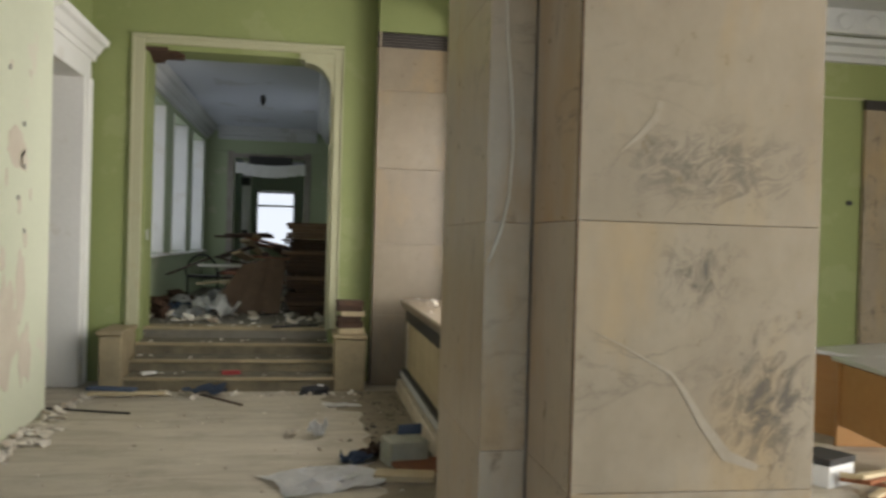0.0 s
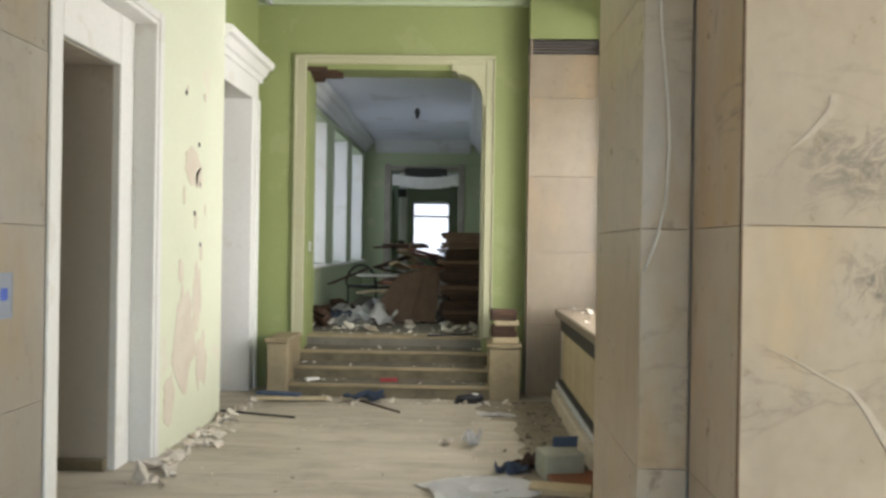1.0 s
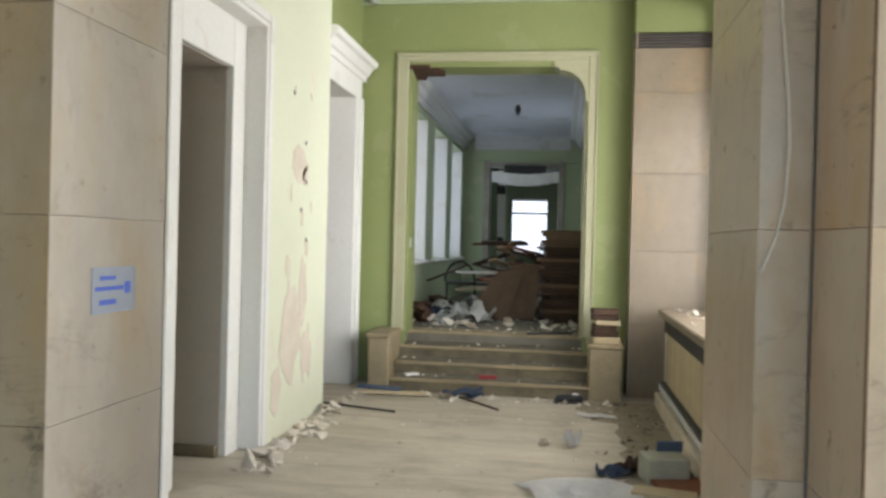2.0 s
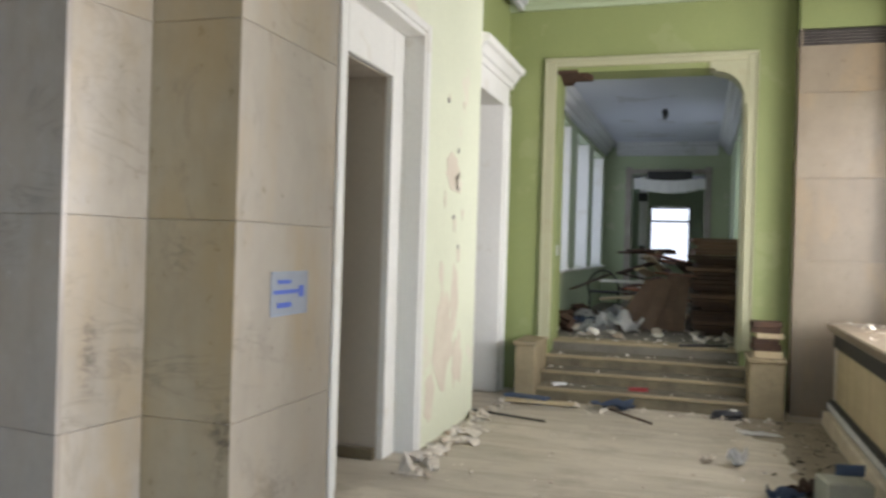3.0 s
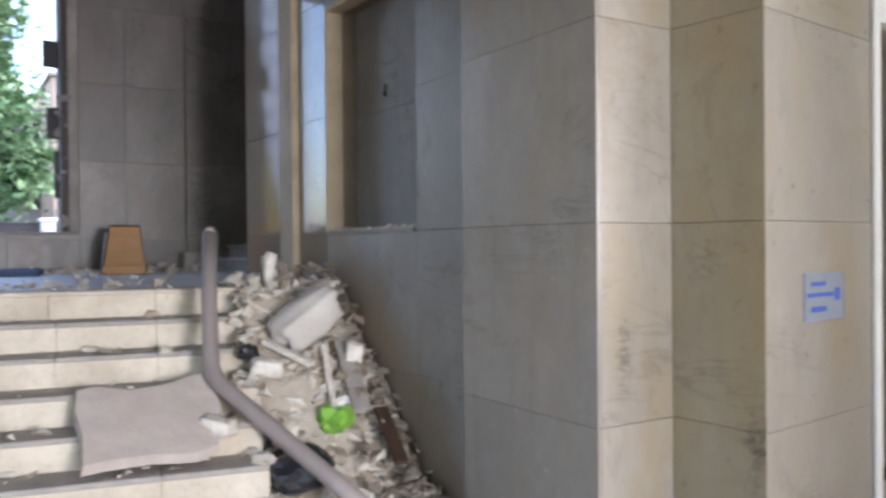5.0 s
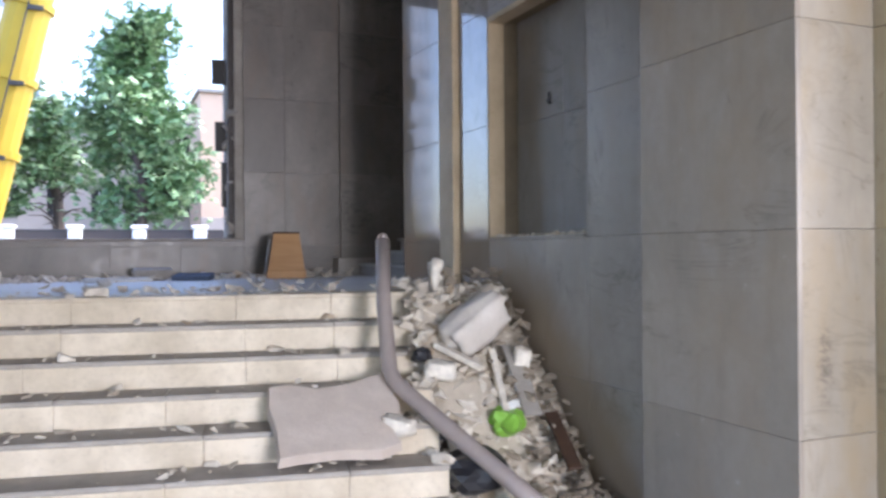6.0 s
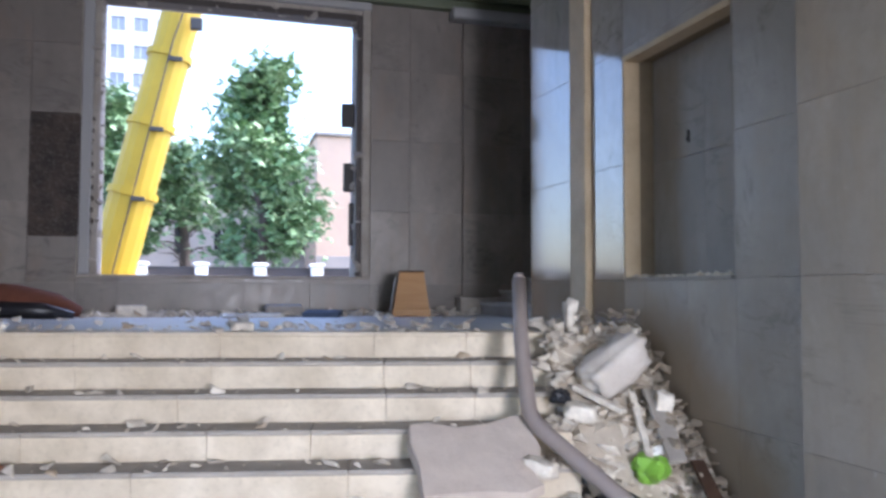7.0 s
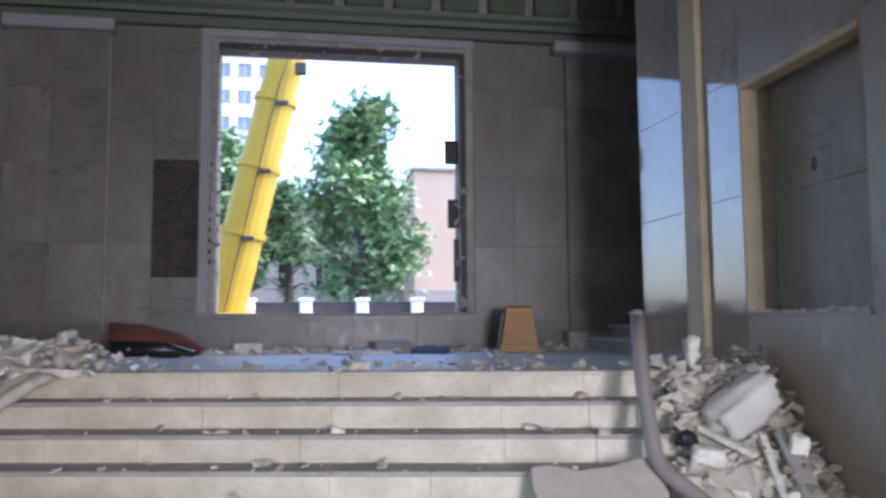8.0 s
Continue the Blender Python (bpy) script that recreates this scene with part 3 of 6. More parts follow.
part("pilaster_core", boxed(XB - T, XB + 0.10, -7.17, -6.01, 1.33, 5.66), CONCRETE, wall_window)
part("pilaster_core", boxed(XB - T, XB + 0.03, 0.19, 2.4, 1.33, 5.66), CONCRETE, wall_window)

# closing walls and ceilings of the staircase hall
hall_structure("wall_stair_left", boxed(-8.2, -0.9, -9.2, -9.0, 0, 7.2), MARBLE_DARK, "grey marble wall on the far side of the staircase")
hall_structure("wall_lobby_left", boxed(-1.2, -0.9, -9.0, -5.6, 0, 7.2), MARBLE_DARK, "grey marble wall beside the staircase")
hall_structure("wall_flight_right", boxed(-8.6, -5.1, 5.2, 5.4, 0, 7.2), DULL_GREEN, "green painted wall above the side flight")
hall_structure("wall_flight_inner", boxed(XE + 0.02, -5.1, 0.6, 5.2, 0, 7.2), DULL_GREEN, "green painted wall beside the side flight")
hall_structure("ceiling_stair", boxed(-8.65, -0.3, -9.2, 5.4, 6.9, 7.2), CEILING, "whitewashed ceiling over the staircase")
hall_structure("wall_stair_header", boxed(-0.5, -0.2, -9.2, 0.2, 4.75, 7.2), CEILING, "plastered beam over the foot of the staircase")
# unseen wall closing the rear, its opening made for the fill lamp
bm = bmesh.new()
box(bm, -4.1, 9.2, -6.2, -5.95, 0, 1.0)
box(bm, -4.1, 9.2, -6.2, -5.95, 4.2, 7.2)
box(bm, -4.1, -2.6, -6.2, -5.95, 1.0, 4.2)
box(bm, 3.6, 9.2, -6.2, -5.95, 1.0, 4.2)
structure("wall_rear", bm, PALE_GREEN, "unseen pale green wall behind the camera")
bm = bmesh.new()
box(bm, 8.95, 9.2, -6.2, 9.3, 0, 0.9)
box(bm, 8.95, 9.2, -6.2, 9.3, 4.5, 5.0)
box(bm, 8.95, 9.2, 1.6, 9.3, 0.9, 4.5)
box(bm, 8.95, 9.2, -6.2, -3.4, 0.9, 4.5)
structure("wall_lobby_right", bm, PALE_GREEN, "pale green lobby wall with windows")
wall_room = structure("wall_room", boxed(2.4, 9.2, 9.05, 9.3, 0, 4.75), GREEN, "green painted wall of the side room")
structure("ceiling", boxed(-3.4, 9.2, -6.2, 9.5, 4.75, 5.0), CEILING, "whitewashed lobby ceiling")

# first left room behind the doorway
bm = bmesh.new()
box(bm, -5.4, -2.6, 5.56, 5.8, 0, 3.6)
box(bm, -5.4, -5.2, 3.2, 5.8, 0, 3.6)
box(bm, -5.4, -2.6, 3.2, 5.8, 3.5, 3.7)
structure("wall_left_room", bm, BROWN_WALL, "brown plaster walls of the dim side room")
structure("floor_left_room", boxed(-5.4, -2.5, 3.2, 5.6, -0.1, -0.004), FLOOR, "dusty floor of the side room")
bm = bmesh.new()
box(bm, -4.4, -2.6, 8.6, 8.8, 0, 3.6)
box(bm, -4.4, -4.2, 6.6, 8.6, 0, 3.6)
box(bm, -4.4, -2.6, 6.6, 8.8, 3.5, 3.7)
box(bm, -4.4, -2.6, 6.5, 6.6, 0, 3.6)
structure("wall_closet", bm, BROWN_WALL, "dim plaster walls behind the second doorway")
structure("floor_closet", boxed(-4.4, -2.5, 6.5, 8.7, -0.1, -0.004), FLOOR, "dusty floor behind the second doorway")

# hall beyond the opening
HX0, HX1, HY1, HZ0, HZ1 = -1.95, 0.60, 17.0, 0.60, 4.0
structure("floor_hall", boxed(HX0 - 0.4, HX1 + 0.4, 9.29, 28, 0.2, HZ0), stone("grimy_hall_floor", (0.20, 0.18, 0.14), (0.13, 0.115, 0.09), (0.30, 0.27, 0.22), 0.8, 1.5, 0.3), "dirty hall floor covered with torn boards")
bm = bmesh.new()
wins = [(10.75, 12.2), (12.95, 14.4), (15.05, 16.6)]
edges = [9.5] + [v for w in wins for v in w] + [HY1 + 0.2]
for a, b in zip(edges[::2], edges[1::2]):
    box(bm, HX0 - 0.4, HX0, a, b, HZ0, HZ1)
for a, b in wins:
    box(bm, HX0 - 0.4, HX0, a, b, HZ0, 1.40)
    box(bm, HX0 - 0.4, HX0, a, b, 3.65, HZ1)
structure("wall_hall_left", bm, HALL_GREEN, "pale green hall wall with tall windows")
bm = bmesh.new()
rw = [(12.6, 14.2)]
box(bm, HX1, HX1 + 0.4, 9.5, 12.6, HZ0, HZ1)
box(bm, HX1, HX1 + 0.4, 14.2, HY1 + 0.2, HZ0, HZ1)
box(bm, HX1, HX1 + 0.4, 12.6, 14.2, HZ0, 1.4)
box(bm, HX1, HX1 + 0.4, 12.6, 14.2, 3.65, HZ1)
structure("wall_hall_right", bm, HALL_GREEN, "pale green hall wall with a window")
bm = bmesh.new()
box(bm, HX0 - 0.4, -1.36, HY1, HY1 + 0.3, HZ0, HZ1)
box(bm, 0.10, HX1 + 0.4, HY1, HY1 + 0.3, HZ0, HZ1)
box(bm, -1.36, 0.10, HY1, HY1 + 0.3, 3.35, HZ1)
structure("wall_hall_end", bm, HALL_GREEN, "green hall end wall with a framed opening")
structure("ceiling_hall", boxed(HX0 - 0.4, HX1 + 0.4, 9.5, 28, HZ1, HZ1 + 0.2), HALL_CEILING, "bluish whitewashed hall ceiling")
bm = bmesh.new()
box(bm, -2.6, -2.4, 17.3, 18.6, HZ0, HZ1)
box(bm, -2.6, -2.4, 21.6, 28, HZ0, HZ1)
box(bm, -2.6, -2.4, 18.6, 21.6, HZ0, 1.4)
box(bm, -2.6, -2.4, 18.6, 21.6, 3.6, HZ1)
box(bm, 1.0, 1.2, 17.3, 28, HZ0, HZ1)
box(bm, -2.6, -1.62, 27.8, 28, HZ0, HZ1)
box(bm, -0.30, 1.2, 27.8, 28, HZ0, HZ1)
box(bm, -1.62, -0.30, 27.8, 28, HZ0, 1.3)
box(bm, -1.62, -0.30, 27.8, 28, 3.3, HZ1)
structure("wall_far_room", bm, HALL_GREEN, "green walls of the far room with a bright window")

# daylight beyond the hall windows
bm = bmesh.new()
box(bm, -3.2, -3.15, 9.6, 23, 0.4, 5.0)
tagged(part("backdrop", bm, DAYLIGHT), "pale overcast daylight outside the hall windows", kind="structure")
tagged(part("backdrop", boxed(-2.6, 1.0, 29.0, 29.05, 0.4, 5.0), DAYLIGHT), "pale overcast daylight outside the far window", kind="structure")
tagged(part("backdrop", boxed(1.7, 1.75, 9.6, 17, 0.4, 5.0), DAYLIGHT), "pale overcast daylight outside the hall windows", kind="structure")

# ---- doorways of the corridor ----


def moulding(bm, pts, axis, a, b):
    profile(bm, pts, axis, a, b)
    return bm


# first doorway: deep-set white casing
XD = XL - 0.16
door_1 = tagged(new("door_1"), "white painted recessed door casing, doorway open", kind="structure")
CY0, CY1 = 4.49, 5.335
part("jamb", boxed(XD - 0.06, XD, 4.06, CY0, 0, 3.42, bevel=0.006), WHITE, door_1)
part("jamb", boxed(XD - 0.06, XD, CY1, 5.62, 0, 3.42, bevel=0.006), WHITE, door_1)
part("lintel", boxed(XD - 0.06, XD - 0.002, CY0, CY1, 2.995, 3.42, bevel=0.006), WHITE, door_1)
part("lining", boxed(XD - 1.0, XD - 0.06, CY1, CY1 + 0.05, 0, 3.03, bevel=0.004), BROWN_WALL, door_1)
part("lining", boxed(XD - 0.34, XD - 0.06, CY0 - 0.05, CY0, 0, 3.03, bevel=0.004), BROWN_WALL, door_1)
part("lining", boxed(XD - 1.0, XD - 0.06, CY0, CY1, 2.99, 3.04, bevel=0.004), BROWN_WALL, door_1)
part("reveal", boxed(XD, XL + 0.012, 5.575, 5.62, 0, 3.40, bevel=0.006), WHITE, door_1, "grey dusty plaster reveal")
part("reveal", boxed(XD, XL + 0.012, 4.06, 4.105, 0, 3.40, bevel=0.006), WHITE, door_1)
part("reveal", boxed(XD, XL + 0.012, 4.105, 5.575, 3.36, 3.40, bevel=0.006), WHITE, door_1)
part("edge_bead", boxed(XL, XL + 0.025, 5.62, 5.70, 0, 3.47, bevel=0.008), WHITE, door_1)
part("edge_bead", boxed(XL, XL + 0.025, 4.06, 5.62, 3.40, 3.47, bevel=0.008), WHITE, door_1)
part("edge_bead", boxed(XL, XL + 0.02, 4.00, 4.06, 0, 3.47, bevel=0.008), WHITE, door_1)
part("threshold", boxed(XD - 0.95, XD - 0.062, CY1 - 0.05, CY1 - 0.001, 0.0, 0.09, bevel=0.01), DARK_STONE, door_1, "dark skirting in the doorway")

# second doorway: casing with a projecting hood
XR = XL - 0.12
door_2 = tagged(new("door_2"), "white door casing with a moulded hood, doorway open", kind="structure")
part("casing", boxed(XR - 0.3, XR + 0.05, 8.66, 8.90, 0, 3.38, bevel=0.008), WHITE, door_2)
part("casing_band", boxed(XR + 0.05, XR + 0.075, 8.84, 8.90, 0, 3.38, bevel=0.006), WHITE, door_2)
part("casing", boxed(XR - 0.3, XR + 0.05, 7.335, 7.38, 0, 3.38, bevel=0.008), WHITE, door_2)
part("lining", boxed(XR - 0.56, XR - 0.3, 8.655, 8.90, 0, 3.38, bevel=0.004), WHITE, door_2)
part("soffit", boxed(XR - 0.56, XR - 0.3, 7.38, 8.655, 3.35, 3.40, bevel=0.004), WHITE, door_2)
part("lintel", boxed(XR - 0.3, XR + 0.05, 7.34, 8.90, 3.362, 3.62, bevel=0.008), WHITE, door_2)
hood = [(XR, 3.60), (XR + 0.07, 3.60), (XR + 0.08, 3.66), (XR + 0.11, 3.68), (XR + 0.15, 3.75), (XR + 0.20, 3.77), (XR + 0.215, 3.83), (XR + 0.19, 3.845), (XR, 3.88)]
part("hood", profile(bmesh.new(), hood, "y", 7.30, 9.0), WHITE, door_2, "moulded white plaster hood")
# black strip put where only a dark gap shows beside the lining
part("gap_strip", boxed(XR - 0.62, XR - 0.57, 8.50, 8.64, 0.01, 3.3, bevel=0.006), BLACK, door_2, "black strip for the dark gap past the jamb")

# moulded frame round the wide opening, with its rounded bracket
opening = tagged(new("opening_trim"), "cream moulded frame of the wide opening", kind="structure")
OX0, OX1, OZ = -1.63, 0.50, 3.795
part("frame_side", boxed(OX0 - 0.12, OX0, YE - 0.035, YE, 0.62, OZ + 0.15, bevel=0.01), CREAM, opening)
part("frame_side", boxed(OX1, OX1 + 0.11, YE - 0.035, YE, 0.62, OZ + 0.15, bevel=0.01), CREAM, opening)
part("frame_head", boxed(OX0, OX1, YE - 0.035, YE, OZ + 0.06, OZ + 0.15, bevel=0.01), CREAM, opening)
part("frame_bead", boxed(OX0 - 0.14, OX1 + 0.115, YE - 0.055, YE - 0.035, OZ + 0.12, OZ + 0.165, bevel=0.006), CREAM, opening)
part("frame_bead", boxed(OX0 - 0.14, OX0 - 0.11, YE - 0.055, YE - 0.035, 0.62, OZ + 0.12, bevel=0.006), CREAM, opening)
part("frame_bead", boxed(OX1 + 0.095, OX1 + 0.115, YE - 0.055, YE - 0.035, 0.62, OZ + 0.12, bevel=0.006), CREAM, opening)
part("jamb_lining", boxed(OX0, OX0 + 0.03, YE, YE + 0.44, 0.60, OZ, bevel=0.004), GREEN, opening, "dark green painted jamb")
part("jamb_lining", boxed(OX1 - 0.03, OX1, YE, YE + 0.44, 0.60, OZ, bevel=0.004), CREAM, opening)
curve = [(OX1, OZ + 0.06), (0.10, OZ + 0.06), (0.10, OZ - 0.01), (0.15, OZ - 0.015), (0.17, OZ - 0.05)]
curve += [(0.17 + 0.30 * math.sin(a), OZ - 0.35 + 0.30 * math.cos(a)) for a in (radians(k) for k in range(8, 91, 9))]
curve += [(0.47, OZ - 0.42), (OX1, OZ - 0.42)]
bm = bmesh.new()
lo = [bm.verts.new((x, YE - 0.03, z)) for x, z in curve]
hi = [bm.verts.new((x, YE + 0.30, z)) for x, z in curve]
for i in range(len(curve)):
    j = (i + 1) % len(curve)
    bm.faces.new((lo[i], lo[j], hi[j], hi[i]))
bm.faces.new(lo)
bm.faces.new(hi[::-1])
part("corner_bracket", bm, CREAM, opening, "rounded plaster corner bracket")
rng = random.Random(3)
bm = bmesh.new()
for k in range(7):
    box(bm, OX0, OX0 + rng.uniform(0.15, 0.55), YE - 0.01 + 0.05 * k, YE + 0.03 + 0.05 * k, OZ - 0.02 - 0.012 * k, OZ + 0.03 - 0.008 * k, m=None)
part("torn_lath", bm, WOOD_DARK, opening, "torn dark wooden laths")
part("switch", boxed(OX0 + 0.03, OX0 + 0.045, YE + 0.1, YE + 0.18, 1.62, 1.74, bevel=0.004), STEEL, opening, "small grey switch")

# pedestals beside the steps
ped = thing("pedestal", "low cream painted pedestal beside the steps", "pedestal", (0, 0, 0), group="pedestals by the steps")
part("body", boxed(-1.90, -1.66, 8.37, YE, 0, 0.60, bevel=0.012), OLIVE_STEP, ped)
part("cap", boxed(-1.92, -1.645, 8.34, YE, 0.60, 0.65, bevel=0.01), OLIVE_STEP, ped)
ped = thing("pedestal", "low cream pedestal with dark blocks on it", "pedestal", (0, 0, 0), group="pedestals by the steps")
part("body", boxed(0.57, 0.92, 8.39, YE, 0, 0.58, bevel=0.012), OLIVE_STEP, ped)
part("cap", boxed(0.55, 0.94, 8.36, YE, 0.58, 0.625, bevel=0.01), OLIVE_STEP, ped)

# four steps up to the hall
steps = tagged(new("steps"), "four dirty cream stone steps with dust and litter", kind="structure")
for k in range(4):
    y0 = 8.38 + 0.30 * k
    # upright fronts use the darker stone, nosings the ochre one
    part("step", boxed(-1.65, 0.57, y0 + 0.02, 9.6, 0.15 * k, 0.15 * (k + 1) - 0.035), DARK_STONE, steps)
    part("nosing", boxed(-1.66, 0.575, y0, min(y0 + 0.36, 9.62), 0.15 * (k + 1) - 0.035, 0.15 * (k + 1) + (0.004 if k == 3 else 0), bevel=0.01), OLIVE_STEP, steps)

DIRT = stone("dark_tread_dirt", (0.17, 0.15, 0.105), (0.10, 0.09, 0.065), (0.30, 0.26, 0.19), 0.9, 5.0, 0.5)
for k in range(3):
    y0 = 8.38 + 0.30 * k
    rows = []
    b = bmesh.new()
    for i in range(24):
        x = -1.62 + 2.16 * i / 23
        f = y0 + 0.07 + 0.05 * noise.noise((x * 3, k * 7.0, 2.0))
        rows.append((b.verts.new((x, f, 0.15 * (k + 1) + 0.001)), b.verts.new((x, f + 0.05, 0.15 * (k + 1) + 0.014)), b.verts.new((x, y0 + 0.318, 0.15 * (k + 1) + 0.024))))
    for p, q in zip(rows, rows[1:]):
        b.faces.new((p[0], q[0], q[1], p[1]))
        b.faces.new((p[1], q[1], q[2], p[2]))
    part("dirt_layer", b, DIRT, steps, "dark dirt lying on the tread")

# stack of dark blocks on the right pedestal
rng = random.Random(11)
stack = thing("block_stack", "stack of charred dark brown blocks on the pedestal", "wood blocks", (0.745, 8.58, 0.625))
z = 0.0
for k in range(6):
    h = rng.uniform(0.055, 0.085)
    b = boxed(-0.13 + rng.uniform(-0.03, 0.02), 0.13 + rng.uniform(-0.02, 0.03), -0.1, 0.1 + rng.uniform(-0.03, 0.03), z, z + h, bevel=0.008, m=pose(0, 0, 0, 0, 0, rng.uniform(-8, 8)))
    part("block", b, WOOD_DARK if k % 3 else WOOD_PALE, stack)
    z += h

# ---- vent, radiator cover and sill on the right ----
vent = thing("wall_vent", "dark slotted iron vent above the marble wall", "vent")
part("backing", boxed(1.02, 1.98, 8.80, 8.84, 3.93, 4.09), BLACK, vent)
for k in range(5):
    part("slat", boxed(1.0, 2.0, 8.752, 8.80, 3.93 + 0.033 * k, 3.952 + 0.033 * k, bevel=0.003), DARK_IRON, vent)
part("frame", boxed(0.99, 1.01, 8.745, 8.81, 3.92, 4.10, bevel=0.003), DARK_IRON, vent)
part("shelf", boxed(1.0, 2.0, 8.78, 8.98, 4.09, 4.10), CONCRETE, vent)

cover = thing("radiator_cover", "unpainted wooden slatted radiator cover with black grille", "radiator cover")
RX, RY0, RY1 = 1.36, 4.3, 8.30
part("plinth", boxed(RX - 0.10, RX + 0.06, RY0, RY1, 0, 0.16, bevel=0.01), STEP, cover, "dusty stone plinth")
part("top_band", boxed(RX - 0.015, RX + 0.03, RY0, RY1, 0.80, 0.945, bevel=0.005), BLACK, cover, "black top band")
part("grille", boxed(RX - 0.045, RX + 0.01, RY0, RY1, 0.165, 0.27, bevel=0.004), BLACK, cover, "black perforated grille")
part("end_panel", boxed(RX + 0.0, 2.0, RY1, RY1 + 0.04, 0, 0.945, bevel=0.005), STEP, cover)
y = RY0
rng = random.Random(4)
while y < RY1 - 0.1:
    w = rng.uniform(0.085, 0.10)
    part("slat", boxed(RX + 0.005, RX + 0.028 + rng.uniform(0, 0.006), y, y + w - 0.008, 0.272, 0.798, bevel=0.003), WOOD_PALE, cover)
    y += w
y = RY0 + 0.04
while y < RY1 - 0.06:
    part("grille_hole", boxed(RX - 0.056, RX - 0.043, y, y + 0.075, 0.185, 0.245, bevel=0.002), PAPER, cover, "pale gap in the grille")
    y += 0.13
sill = thing("window_sill", "thick cream marble window sill with crumbs", "sill")
part("slab", boxed(RX - 0.07, 2.0, RY0, RY1 + 0.10, 0.955, 1.035, bevel=0.012), MARBLE_CALM, sill)
rng = random.Random(8)
bm = bmesh.new()
for k in range(26):
    chunk(bm, (rng.uniform(RX, 1.75), rng.uniform(6.5, 8.3), 1.05), rng.uniform(0.015, 0.05), rng, 0.4)
tagged(part("sill_crumbs", bm, RUBBLE), "plaster crumbs lying on the sill", "rubble", kind="stuff")
for z0 in (1.035,):
    fr = tagged(new("window_1"), "white wooden side window frame", kind="structure")
    for y in (4.35, 5.35, 6.4, 7.4, 8.37):
        part("mullion", boxed(2.20, 2.27, y, y + 0.08, 1.03, 4.25, bevel=0.006), WHITE, fr)
    for zz in (1.03, 3.2, 4.18):
        part("transom", boxed(2.205, 2.265, 4.35, 8.45, zz, zz + 0.07, bevel=0.006), WHITE, fr)

# cable on the pier
cab = thing("hanging_cable", "thin white cable hanging down the marble pier", "cable")
bm = bmesh.new()
tube(bm, [(1.085, 2.815, 3.5), (1.088, 2.815, 2.9), (1.10, 2.815, 2.6), (1.128, 2.81, 2.3), (1.138, 2.81, 2.1), (1.125, 2.81, 1.88), (1.095, 2.81, 1.74), (1.06, 2.80, 1.65), (1.04, 2.80, 1.60)], 0.006, 8)
part("cord", bm, CABLE, cab, smooth=True)

# paper sign beside the first door
sign = thing("paper_sign", "paper notice with blue print taped to marble", "sign")
part("sheet", boxed(XL + 0.002, XL + 0.004, 3.25, 3.665, 1.275, 1.515), plain("grey_blue_paper", (0.26, 0.285, 0.325), 0.7), sign)
for y0, y1, z0, z1 in ((3.32, 3.47, 1.448, 1.47), (3.28, 3.55, 1.393, 1.415), (3.32, 3.48, 1.318, 1.346), (3.56, 3.62, 1.37, 1.435)):
    part("print_bar", boxed(XL + 0.0045, XL + 0.0055, y0, y1, z0, z1), BLUE, sign, "blue printed bar")
for y0, y1, z0, z1 in ((3.25, 3.665, 1.507, 1.515), (3.25, 3.665, 1.275, 1.283), (3.25, 3.258, 1.283, 1.507), (3.657, 3.665, 1.283, 1.507)):
    part("border", boxed(XL + 0.0045, XL + 0.0055, y0, y1, z0, z1), plain("pale_blue_print", (0.24, 0.29, 0.38), 0.7), sign, "pale blue border")

# cornices
cornice = [(0, 0), (0.05, 0), (0.06, 0.05), (0.10, 0.07), (0.12, 0.13), (0.17, 0.15), (0.19, 0.2), (0, 0.2)]
bm = profile(bmesh.new(), [(YE - u, 4.55 + z) for u, z in cornice], "x", XL - 0.12, 1.0)
structure("trim", bm, HALL_GREEN, "pale green plaster cornice")
bm = profile(bmesh.new(), [(XL + u, 4.55 + z) for u, z in cornice], "y", 2.9, YE)
structure("trim", bm, CEILING, "white plaster cornice")

# ---- the side room seen past the pier ----
part("panel_line", boxed(2.4, 7.45, 9.035, 9.05, 3.71, 3.73), CREAM, wall_room)
part("marble_panel", boxed(7.42, 8.9, 8.97, 9.05, 0, 3.58, bevel=0.01), MARBLE, wall_room, "cream marble wall panel")
bm = profile(bmesh.new(), [(9.05 - u * 1.6, 4.18 + z * 1.3) for u, z in cornice], "x", 2.4, 8.9)
structure("trim", bm, CEILING, "white moulded cornice of the side room")
frieze = structure("trim_frieze", boxed(2.4, 8.9, 8.6, 8.72, 4.45, 4.75), CEILING, "white plaster frieze with round ornaments")
for k in range(16):
    b = bmesh.new()
    tube(b, [(2.8 + 0.4 * k, 8.6, 4.58), (2.8 + 0.4 * k, 8.575, 4.58)], [0.12, 0.085], 12)
    part("rosette", b, CEILING, frieze)
vent = thing("wall_vent", "dark iron vent above the marble panel", "vent")
part("backing", boxed(7.42, 8.9, 8.98, 9.04, 3.585, 3.705), BLACK, vent)
for k in range(4):
    part("slat", boxed(7.40, 8.9, 8.955, 8.98, 3.585 + 0.03 * k, 3.605 + 0.03 * k, bevel=0.003), DARK_IRON, vent)
part("small_switch", boxed(7.22, 7.30, 9.03, 9.05, 2.32, 2.38, bevel=0.004), BLACK, wall_room)


